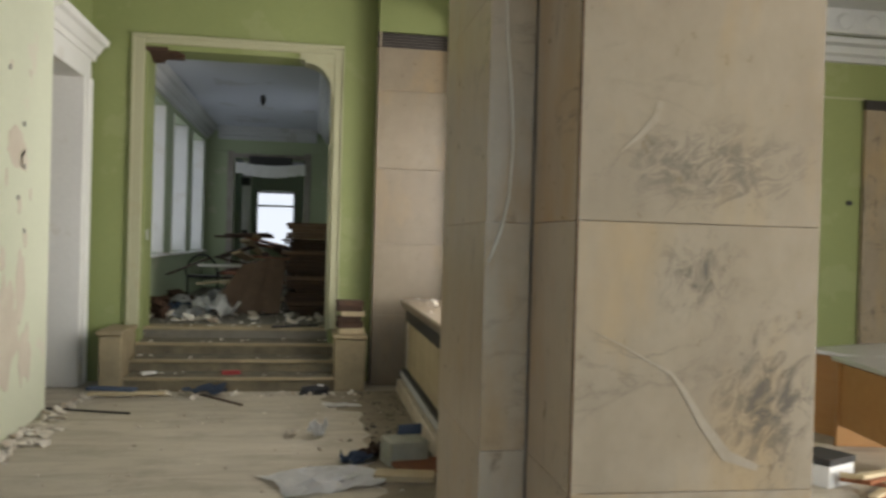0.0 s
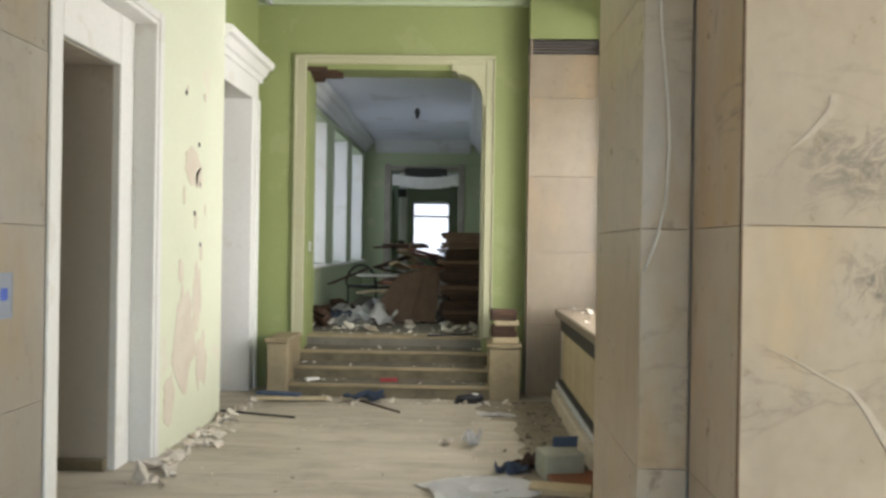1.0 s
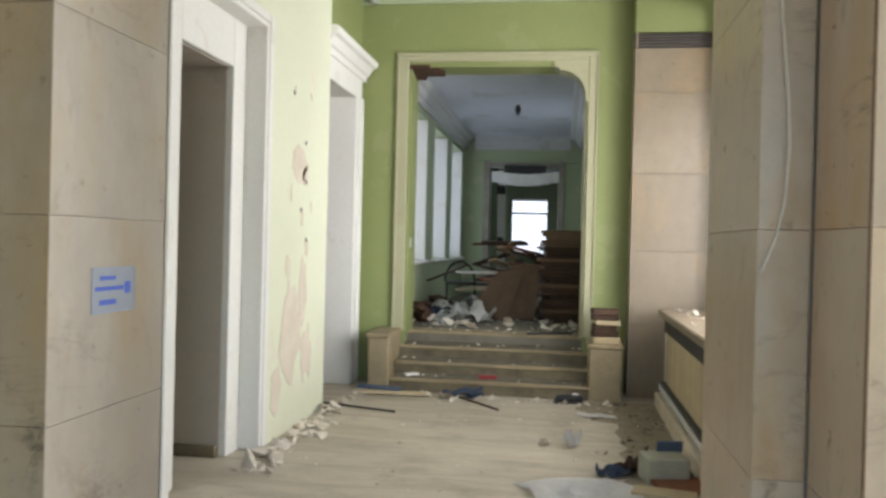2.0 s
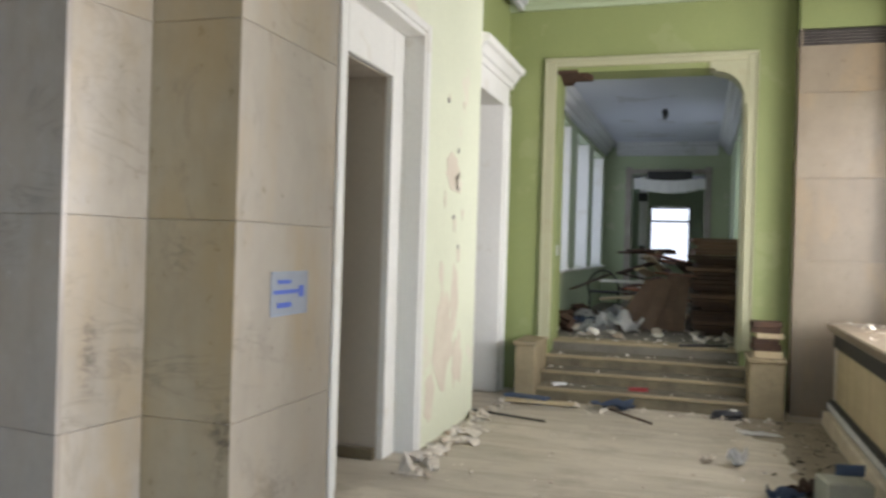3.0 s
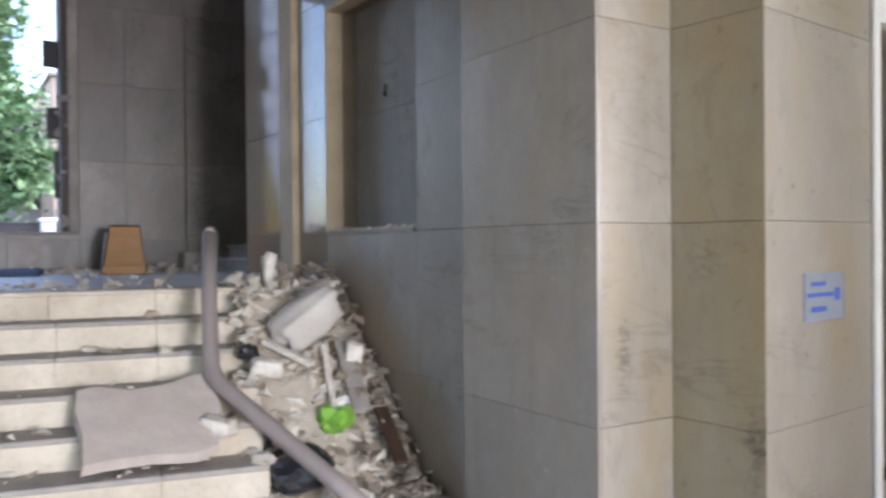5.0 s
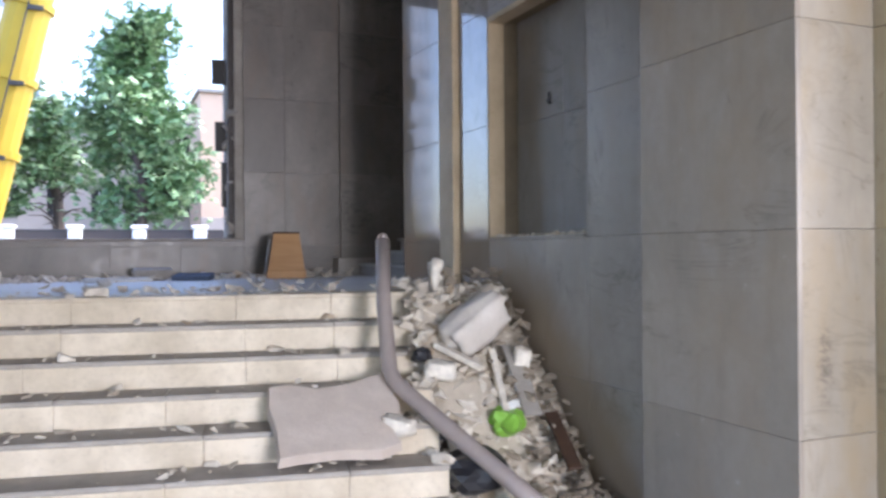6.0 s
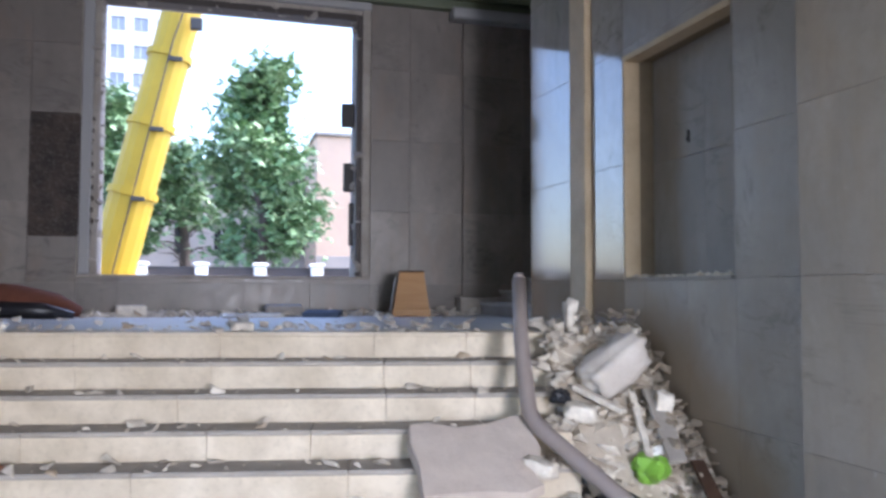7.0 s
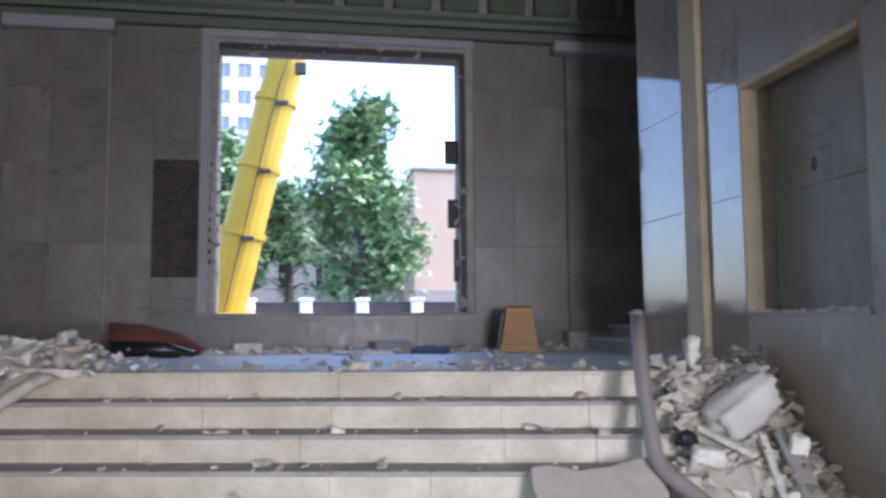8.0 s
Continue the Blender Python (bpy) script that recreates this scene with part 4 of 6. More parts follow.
def desk(at, turn, label):
    d = thing("desk", label, "desk", at, turn, "broken office furniture")
    part("top", boxed(-0.62, 0.62, -0.33, 0.33, 0.74, 0.78, bevel=0.006), STEEL, d, "pale worn laminate top")
    part("side_panel", boxed(-0.58, -0.54, -0.30, 0.30, 0, 0.74, bevel=0.004), WOOD_ORANGE, d)
    part("side_panel", boxed(0.54, 0.58, -0.30, 0.30, 0, 0.74, bevel=0.004), WOOD_ORANGE, d)
    part("back_panel", boxed(-0.54, 0.54, 0.24, 0.27, 0.18, 0.72, bevel=0.004), WOOD_ORANGE, d)
    part("drawer", boxed(0.10, 0.54, -0.28, 0.24, 0.50, 0.73, bevel=0.006), WOOD_RED, d)
    part("drawer_gap", boxed(-0.54, 0.10, -0.29, -0.27, 0.66, 0.73, bevel=0.004), BLACK, d)
    return d


desk((5.05, 5.2, 0), 80, "orange veneered office desk with a pale top")
d2 = desk((5.6, 6.3, 0.0), 20, "red-brown office desk heaped behind another")
crate = thing("carton", "torn white carton on the floor beside the desk", "box", (4.05, 4.8, 0), 25)
part("side", boxed(-0.16, 0.16, -0.14, 0.14, 0, 0.16, bevel=0.006), PAPER, crate)
part("flap", boxed(-0.17, 0.17, -0.15, 0.15, 0.16, 0.21, bevel=0.006), BLACK, crate, "black folded top")
slats = thing("wood_offcuts", "pale and dark wood offcuts on the floor", "wood scraps", (4.3, 4.45, 0))
rng = random.Random(2)
for k in range(6):
    part("offcut", boxed(-0.3, 0.3, -0.03, 0.03, 0.03 * k, 0.03 * k + 0.028, bevel=0.003, m=pose(0, 0, 0, 0, 0, rng.uniform(-40, 40))), WOOD_PALE if k % 2 else WOOD_RED, slats)

# ---- litter on the corridor floor ----


def litter(name, label, category, at, turn, sizes, material, bevel=0.006, tilt=0.0):
    t = thing(name, label, category, at, turn)
    a, b, c = sizes
    part("body", boxed(-a / 2, a / 2, -b / 2, b / 2, 0, c, bevel=bevel, m=pose(0, 0, 0, tilt, 0, 0)), material, t)
    return t


def crumpled(name, label, category, at, turn, size, material, seed, height=0.06):
    """A sheet or rag with folds, lying on the floor."""
    t = thing(name, label, category, at, turn)
    b = bmesh.new()
    n = 9
    r = random.Random(seed)
    off = r.uniform(0, 50)
    grid = {}
    for i in range(n):
        for j in range(n):
            u, v = i / (n - 1) - 0.5, j / (n - 1) - 0.5
            h = max(0.004, height * (0.5 + noise.noise((u * 4 + off, v * 4, off))))
            w = 1 + 0.25 * noise.noise((u * 3, v * 3 + off, 1))
            grid[i, j] = b.verts.new((u * size[0] * w, v * size[1] * w, h))
    faces = [b.faces.new((grid[i, j], grid[i + 1, j], grid[i + 1, j + 1], grid[i, j + 1])) for i in range(n - 1) for j in range(n - 1)]
    bmesh.ops.solidify(b, geom=faces, thickness=0.004)
    part("sheet", b, material, t)
    return t


crumpled("paper_sheet", "white paper sheet lying on the dusty floor", "paper", (0.62, 7.62, 0), 15, (0.34, 0.22), PAPER, 1, 0.02)
crumpled("paper_scrap", "crumpled pale paper scrap on the floor", "paper", (0.38, 6.29, 0), 40, (0.14, 0.12), PAPER, 2, 0.14)
crumpled("paper_scrap", "crumpled pale paper scrap on the floor", "paper", (0.15, 6.35, 0), 80, (0.16, 0.10), RUBBLE, 9, 0.05)
crumpled("plastic_sheet", "large torn pale plastic sheet on the floor", "plastic sheet", (0.42, 5.05, 0), 25, (0.75, 0.55), PAPER, 3, 0.04)
crumpled("blue_rag", "crumpled blue cloth on the floor", "rag", (0.66, 5.52, 0), 10, (0.24, 0.16), BLUE_RAG, 4, 0.10)
crumpled("brown_rag", "dirty brown cloth on the floor", "rag", (0.82, 5.72, 0), 60, (0.4, 0.2), WOOD_DARK, 5, 0.09)
carton = litter("carton", "pale dented cardboard box beside the pier", "box", (1.02, 5.45, 0), 12, (0.30, 0.26, 0.20), DIRTY_CARD, 0.012)
part("flap", boxed(-0.02, 0.17, 0.12, 0.14, 0.18, 0.26, bevel=0.004, m=pose(0, 0, 0, 8, 0, 0)), BLUE_RAG, carton, "dark blue flap")
litter("broken_board", "broken brown board leaning on a box", "board", (1.14, 5.25, 0.02), 20, (0.40, 0.26, 0.03), WOOD_RED, 0.004, 6)
litter("broken_board", "pale broken board lying on the floor", "board", (0.98, 5.05, 0.0), -12, (0.42, 0.18, 0.05), WOOD_PALE, 0.004)
litter("plank", "pale plank lying before the steps", "plank", (-1.55, 8.12, 0.02), 4, (0.75, 0.10, 0.03), WOOD_PALE, 0.004)
litter("plank", "grey plank lying before the steps", "plank", (-1.72, 8.22, 0.05), -10, (0.5, 0.12, 0.03), BLUE_RAG, 0.004)
litter("stick", "thin dark stick on the floor", "stick", (-1.74, 7.39, 0), -17, (0.84, 0.02, 0.02), BLACK, 0.004)
litter("stick", "thin dark stick on the floor", "stick", (-0.62, 7.95, 0), -50, (0.85, 0.02, 0.02), WOOD_DARK, 0.004)
crumpled("blue_rag", "crumpled blue-grey cloth before the steps", "rag", (-0.78, 8.2, 0), 10, (0.42, 0.2), BLUE_RAG, 6, 0.10)
shoe = thing("old_shoe", "worn black shoe lying before the steps", "shoe", (0.36, 8.22, 0), 5)
b = bmesh.new()
tube(b, [(-0.15, 0, 0.03), (-0.12, 0, 0.045), (-0.02, 0, 0.05), (0.06, 0, 0.06), (0.13, 0, 0.055), (0.15, 0, 0.04)], [0.015, 0.045, 0.05, 0.045, 0.045, 0.02], 10)
part("upper", b, BLACK_BAG, shoe, smooth=True)
part("sole", boxed(-0.16, 0.16, -0.045, 0.045, 0, 0.022, bevel=0.008), BLACK, shoe)
part("lining", boxed(0.03, 0.10, -0.025, 0.025, 0.07, 0.108, bevel=0.008), PAPER, shoe)
litter("red_box", "small dark red box on the steps", "box", (-0.55, 8.56, 0.15), 10, (0.20, 0.08, 0.05), RED)
litter("white_scrap", "white plaster scrap on the steps", "scrap", (-1.42, 8.56, 0.15), 30, (0.16, 0.08, 0.04), PAPER)
litter("stick", "dark stick lying across the top steps", "stick", (0.12, 9.35, 0.604), 25, (0.6, 0.03, 0.03), BLACK, 0.004)
rng = random.Random(21)


def scatter(name, label, count, where, size, material=None, flat=0.4, category="rubble"):
    b = bmesh.new()
    for _ in range(count):
        x, y, z = where()
        s = size[0] + (size[1] - size[0]) * rng.random() ** 3
        chunk(b, (x, y, z + s * flat * 0.45), s, rng, flat)
    return tagged(part(name, b, material or RUBBLE), label, category, kind="stuff")


scatter("wall_rubble", "fallen plaster crumbs along the peeling wall", 170, lambda: (XL + 0.04 + abs(rng.gauss(0, 0.13)), rng.uniform(4.9, 8.3), 0), (0.015, 0.10))
scatter("wall_rubble", "larger fallen plaster lumps along the peeling wall", 26, lambda: (XL + 0.10 + abs(rng.gauss(0, 0.14)), rng.uniform(4.9, 6.6), 0), (0.06, 0.14), flat=0.6)
scatter("step_litter", "grit and dirt lying on the steps", 260, lambda: (lambda k: (rng.uniform(-1.6, 0.52), 8.47 + 0.3 * k + rng.uniform(0, 0.2), 0.15 * (k + 1)))(rng.randrange(4)), (0.008, 0.05))
scatter("floor_grit", "plaster grit strewn over the lobby floor", 420, lambda: (rng.uniform(-1.9, 1.2), rng.uniform(3.2, 8.3), 0), (0.006, 0.03))
scatter("floor_grit", "rubbish swept along the foot of the steps", 130, lambda: (rng.uniform(-1.9, 0.9), 8.28 - abs(rng.gauss(0, 0.14)), 0), (0.012, 0.07))

FLOOR_DUST = stone("brown_floor_dust", (0.30, 0.255, 0.185), (0.21, 0.175, 0.125), (0.40, 0.35, 0.27), 0.95, 3.5, 0.5)
b = bmesh.new()
rows = []
for i in range(46):
    y = 4.5 + 3.85 * i / 45
    x = 0.78 + 0.20 * noise.noise((y * 1.3, 3.0, 0)) + 0.10 * noise.noise((y * 5.1, 7.0, 0)) - (0.25 if y > 7.4 else 0.0)
    rows.append([b.verts.new((x, y, 0.001)), b.verts.new((x + 0.12, y, 0.006)), b.verts.new((1.262, y, 0.014))])
for p, q in zip(rows, rows[1:]):
    b.faces.new((p[0], p[1], q[1], q[0]))
    b.faces.new((p[1], p[2], q[2], q[1]))
tagged(part("floor_dust", b, FLOOR_DUST), "drift of brown dust beside the radiator cover", "dirt", kind="stuff")
scatter("floor_dirt", "dark dirt and splinters beside the radiator cover", 420, lambda: (1.25 - abs(rng.gauss(0, 0.20)), rng.uniform(5.0, 8.3), 0), (0.01, 0.055), material=DIRT, flat=0.25, category="dirt")

# ---- things in the hall beyond ----
rng = random.Random(31)
fan = thing("leaning_boards", "dark parquet boards leaning in a fan", "boards", (-0.5, 10.9, HZ0))
for k in range(7):
    a = -0.52 + 0.135 * k
    m = pose(a, 0.06 * math.sin(k * 1.7), 0, -18 + rng.uniform(-3, 3), 32 - 4.5 * k, rng.uniform(-4, 4))
    part("board", boxed(-0.085, 0.085, -0.012, 0.012, 0.03, 0.86 + rng.uniform(-0.08, 0.08), bevel=0.003, m=m), WOOD_FAN, fan)
pile = thing("board_stack", "tall untidy stack of dark wooden boards", "boards", (0.30, 11.35, HZ0))
z = 0.0
for k in range(27):
    h = rng.uniform(0.035, 0.06)
    m = pose(rng.uniform(-0.06, 0.04), rng.uniform(-0.06, 0.06), 0, 0, 0, rng.uniform(-7, 7))
    part("board", boxed(-0.32, 0.28, -0.5, 0.5, z, z + h - 0.004, bevel=0.004, m=m), WOOD_FAN if k > 21 or k % 7 == 3 else WOOD_DARK, pile)
    z += h
heap = thing("board_heap", "heap of broken dark boards and panels", "boards", (-0.45, 12.4, HZ0))
for k in range(34):
    m = pose(rng.gauss(0, 0.32), rng.gauss(0, 0.4), 0.05 + 0.032 * k, rng.uniform(-16, 16), rng.uniform(-16, 16), rng.uniform(0, 180))
    part("board", boxed(-0.45, 0.45, -0.07, 0.07, 0, 0.025, bevel=0.003, m=m), (WOOD_DARK, WOOD_DARK, WOOD_RED, WOOD_PALE)[k % 4], heap)
for i, (x, y, s, m) in enumerate(((-1.15, 11.3, (0.6, 0.5), PAPER), (-1.35, 12.0, (0.7, 0.6), PAPER), (-0.95, 11.9, (0.5, 0.6), STEEL), (-1.55, 11.1, (0.5, 0.4), BLUE_RAG), (-1.1, 12.6, (0.7, 0.7), PAPER), (-1.0, 10.75, (0.6, 0.5), PAPER), (-1.3, 10.5, (0.35, 0.3), STEEL))):
    crumpled("plastic_sheet", "torn white plastic sheeting on the hall floor", "plastic sheet", (x, y, HZ0), 30 * i, s, m, 40 + i, 0.16 + 0.05 * (i % 3))
litter("metal_strip", "long white metal strip across the debris", "metal strip", (-0.95, 12.0, 1.22), 8, (0.9, 0.05, 0.04), PAPER, 0.004)
scatter("hall_rubble", "dark rubbish and plaster on the hall floor", 260, lambda: (rng.uniform(-1.9, 0.5), rng.uniform(9.7, 14.5), HZ0), (0.02, 0.16))
scatter("hall_rubble", "rubbish heaped along the hall wall", 120, lambda: (HX0 + abs(rng.gauss(0, 0.25)), rng.uniform(9.9, 12.5), HZ0 + abs(rng.gauss(0, 0.08))), (0.04, 0.2), material=WOOD_DARK)
chair = thing("chair_frame", "overturned dark bent chair frame", "chair", (-1.35, 12.9, HZ0))
b = bmesh.new()
tube(b, [(0.25 * math.cos(a) - 0.1, 0, 0.45 + 0.33 * math.sin(a)) for a in (radians(k) for k in range(0, 181, 18))], 0.018, 8)
part("backrest", b, BLACK, chair, smooth=True)
for dx in (-0.33, 0.14):
    part("leg", boxed(dx, dx + 0.03, -0.015, 0.015, 0, 0.46, bevel=0.004), BLACK, chair)
part("seat", boxed(-0.34, 0.18, -0.03, 0.35, 0.40, 0.44, bevel=0.01), BLACK, chair)
lamp = thing("ceiling_fitting", "dark stub of a broken ceiling lamp", "lamp", (-0.55, 12.9, HZ1))
b = bmesh.new()
tube(b, [(0, 0, 0), (0, 0, -0.05), (0, 0, -0.12), (0, 0, -0.17)], [0.03, 0.05, 0.04, 0.015], 12)
part("canopy", b, BLACK, lamp, smooth=True)
for x, sx in ((HX0, 1), (HX1, -1)):
    pts = [(x + sx * u * 1.3, 3.74 + z * 1.3) for u, z in cornice]
    structure("trim", profile(bmesh.new(), pts, "y", 9.5, HY1), CEILING, "plaster cornice of the hall")
structure("trim", profile(bmesh.new(), [(HY1 - u * 1.3, 3.74 + z * 1.3) for u, z in cornice], "x", HX0 + 0.25, HX1 - 0.25), CEILING, "plaster cornice of the hall")
structure("trim", boxed(HX0 + 0.02, HX1 - 0.02, HY1 - 0.03, HY1, 3.45, 3.50, bevel=0.008), HALL_GREEN, "picture rail on the hall end wall")
for i, (a, b0) in enumerate(wins):
    w = tagged(new("window_%d" % (i + 2)), "tall white hall window with dusty glass", kind="structure")
    part("window_sill", boxed(HX0 - 0.05, HX0 + 0.10, a - 0.08, b0 + 0.08, 1.36, 1.405, bevel=0.008), WHITE, w)
    for y in (a, (a + b0) / 2 - 0.03, b0 - 0.06):
        part("stile", boxed(HX0 - 0.33, HX0 - 0.27, y, y + 0.06, 1.4, 3.65, bevel=0.006), WHITE, w)
    for zz in (1.4, 2.8, 3.59):
        part("rail", boxed(HX0 - 0.325, HX0 - 0.275, a, b0, zz, zz + 0.06, bevel=0.006), WHITE, w)
    for y in (a, b0 - 0.02):
        part("reveal", boxed(HX0 - 0.26, HX0 + 0.015, y, y + 0.02, 1.41, 3.64, bevel=0.004), WHITE, w)
fw = tagged(new("window_5"), "bright far window with a dark frame", kind="structure")
for x in (-1.62, -0.36):
    part("stile", boxed(x, x + 0.06, 27.80, 27.86, 1.3, 3.3, bevel=0.006), BLACK, fw)
for zz in (1.3, 2.75, 3.22):
    part("rail", boxed(-1.62, -0.30, 27.81, 27.85, zz, zz + 0.07, bevel=0.006), BLACK if zz > 3 else WHITE, fw)
ceil = thing("sagging_panel", "torn white ceiling panel hanging over the far opening", "ceiling panel", (-0.6, 16.85, 3.36))
b = bmesh.new()
for k in range(8):
    x0 = -0.72 + 0.18 * k
    sag = 0.10 * math.sin(math.pi * (k + 0.5) / 8)
    part("panel", boxed(x0, x0 + 0.178, -0.06, 0.0, -0.32 - sag, -0.10 - sag * 0.6, bevel=0.004), PAPER, ceil)
# solid black block stands in for the unlit gap over the panel
part("dark_gap", boxed(-0.45, 0.45, -0.03, 0.13, -0.16, 0.03, bevel=0.02), BLACK, ceil, "black block for the dark gap above the panel")
frame_o = tagged(new("opening_trim"), "grey moulded frame of the far opening", kind="structure")
part("frame_side", boxed(-1.50, -1.36, HY1 - 0.04, HY1, HZ0, 3.5, bevel=0.01), CONCRETE, frame_o)
part("frame_side", boxed(0.10, 0.24, HY1 - 0.04, HY1, HZ0, 3.5, bevel=0.01), CONCRETE, frame_o)
part("frame_head", boxed(-1.36, 0.10, HY1 - 0.04, HY1, 3.36, 3.45, bevel=0.01), CONCRETE, frame_o)
bx = thing("wall_box", "small black box on the far pillar", "electric box", (-1.22, 18.3, 2.95))
part("case", boxed(-0.10, 0.10, -0.05, 0.05, -0.09, 0.09, bevel=0.01), BLACK, bx)
part("stem", boxed(-0.03, 0.03, -0.03, 0.03, -1.2, -0.09, bevel=0.004), PAPER, bx)
part("bracket", boxed(-0.07, 0.07, -0.05, 0.05, -1.25, -1.10, bevel=0.01), BLACK, bx)
pl = structure("pillar", boxed(-1.30, -1.12, 18.35, 18.6, HZ0, 4.0, bevel=0.01), WHITE, "white pillar in the far room")

# peeled spots on the pale green wall
rng = random.Random(77)
spots = tagged(new("peeled_paint"), "bare beige plaster where green paint has peeled", kind="structure")
BARE = stone("bare_beige_plaster", (0.70, 0.64, 0.53), (0.62, 0.55, 0.45), (0.5, 0.43, 0.35), 0.9, 3.0, 0.4)
for y, z, w, h in ((6.45, 2.36, 0.26, 0.17), (6.62, 2.26, 0.10, 0.10), (6.30, 0.85, 0.32, 0.55), (6.62, 1.20, 0.12, 0.35), (6.75, 0.62, 0.16, 0.3), (6.2, 1.45, 0.07, 0.12), (6.7, 1.62, 0.05, 0.09), (6.55, 1.9, 0.04, 0.1), (6.25, 2.1, 0.03, 0.09), (6.8, 2.0, 0.03, 0.06), (6.3, 3.0, 0.03, 0.04), (6.75, 3.02, 0.03, 0.04), (5.95, 0.42, 0.14, 0.25)):
    b = bmesh.new()
    ring = [(y + w * math.cos(a) * rng.uniform(0.6, 1.1), z + h * math.sin(a) * rng.uniform(0.6, 1.1)) for a in (radians(18 * k) for k in range(20))]
    lo = [b.verts.new((XL + 0.0005, p, q)) for p, q in ring]
    hi = [b.verts.new((XL + 0.004, p, q)) for p, q in ring]
    for i in range(20):
        b.faces.new((lo[i], lo[(i + 1) % 20], hi[(i + 1) % 20], hi[i]))
    b.faces.new(hi)
    part("bare_patch", b, BARE, spots)
for y, z in ((6.62, 2.20), (6.5, 1.93), (6.66, 1.66), (6.6, 2.55), (6.25, 2.95)):
    part("nail_hole", boxed(XL, XL + 0.006, y, y + 0.03, z, z + 0.04, bevel=0.002), BLACK, spots)

# ---- things in the staircase hall (placed in its own frame) ----


def hall_thing(name, label, category, at, turn=0.0, group=""):
    ob = thing(name, label, category, group=group)
    ob.matrix_basis = HALL @ pose(at[0], at[1], at[2], 0, 0, turn)
    return ob


def stair_height(x, y):
    """Height of the staircase surface at a place of the hall frame."""
    p = (STAIRS.inverted() @ HALL) @ Vector((x, y, 0))
    j = max(math.floor(p.x / GO) + 1, 0)
    return ZTOP - RISE * j if j < N else 0.0


def under_heap(x, y):
    """Height of what the debris lies on: the steps, or the sloping fill beyond their broken end."""
    p = (STAIRS.inverted() @ HALL) @ Vector((x, y, 0))
    if p.y < SY1:
        return stair_height(x, y)
    return min(max(0.72 - 0.98 * (x + 2.72), 0.0), 1.2)


# window surround left after the window was torn out
surround = tagged(new("window_6"), "torn-out window opening with rough grey surround", kind="structure")
surround.matrix_basis = HALL
part("sill", boxed(XB - 0.4, XB + 0.03, WY0 - 0.24, WY1 + 0.2, WZ0 - 0.03, WZ0 + 0.012, bevel=0.01), CONCRETE, surround)
part("surround_side", boxed(XB - 0.06, XB + 0.02, WY0 - 0.22, WY0 - 0.09, WZ0 + 0.012, 5.66, bevel=0.012), DINGY, surround, "pale plaster edge")
part("surround_side", boxed(XB - 0.30, XB - 0.02, WY0 - 0.09, WY0, WZ0 + 0.012, 5.50, bevel=0.012), CONCRETE, surround)
part("surround_side", boxed(XB - 0.30, XB - 0.02, WY1, WY1 + 0.08, WZ0 + 0.012, 5.50, bevel=0.012), DARK_IRON, surround)
part("surround_side", boxed(XB - 0.06, XB + 0.015, WY1 + 0.08, WY1 + 0.19, WZ0 + 0.012, 5.66, bevel=0.012), CONCRETE, surround)
part("surround_head", boxed(XB - 0.06, XB + 0.03, WY0 - 0.22, WY1 + 0.2, 5.56, 5.67, bevel=0.012), DINGY, surround, "pale plaster edge")
part("lintel_iron", boxed(XB - 0.3, XB - 0.02, WY0, WY1, WZ1 - 0.03, WZ1 + 0.06, bevel=0.006), DARK_IRON, surround)
rng = random.Random(51)
bm = bmesh.new()
for k in range(230):
    side = rng.random()
    if side < 0.45:
        c = (XB - rng.uniform(0, 0.2), rng.uniform(WY0 - 0.05, WY1 + 0.05), WZ1 + rng.uniform(-0.02, 0.14))
    elif side < 0.75:
        c = (XB - rng.uniform(0, 0.2), WY0 - rng.uniform(-0.02, 0.10), rng.uniform(WZ0, WZ1))
    else:
        c = (XB - rng.uniform(0, 0.2), WY1 + rng.uniform(-0.02, 0.08), rng.uniform(WZ0, WZ1))
    chunk(bm, c, 0.025 + 0.09 * rng.random() ** 2, rng, 0.6)
part("broken_edge", bm, CONCRETE, surround, "ragged broken masonry edge")
for z0, w, h in ((3.95, 0.18, 0.34), (3.05, 0.14, 0.4), (2.3, 0.06, 0.6)):
    part("hanging_scrap", boxed(XB - 0.25, XB - 0.20, WY1 - w, WY1 + 0.02, z0, z0 + h, bevel=0.01, m=None), BLACK, surround, "dark torn metal scrap")

# bare brick patch where two slabs are gone
patch = tagged(new("brick_patch"), "dark sooty bricks bared beside the window", kind="structure")
patch.matrix_basis = HALL
brick_mat = stone("sooty_brick", (0.075, 0.055, 0.045), (0.03, 0.026, 0.023), (0.36, 0.33, 0.29), 0.9, 3.0, 0.5)
base = part("brick", boxed(-0.03, 0.0, -0.118, 0.118, 0.003, 0.068, bevel=0.006), brick_mat, patch)
base.matrix_basis = pose(XB - 0.012, -5.30, 2.36)
part("soot_backing", boxed(XB - 0.04, XB - 0.026, -5.42, -4.86, 2.34, 3.88), brick_mat, patch)
for row in range(21):
    for col in range(3):
        if row == 0 and col == 0:
            continue
        b = new("brick", base.data)
        b.parent = patch
        b.matrix_basis = pose(XB - 0.012 + rng.uniform(-0.012, 0.008), -5.30 + 0.25 * col - (0.10 if row % 2 else 0) + rng.uniform(-0.01, 0.01), 2.36 + 0.0715 * row)

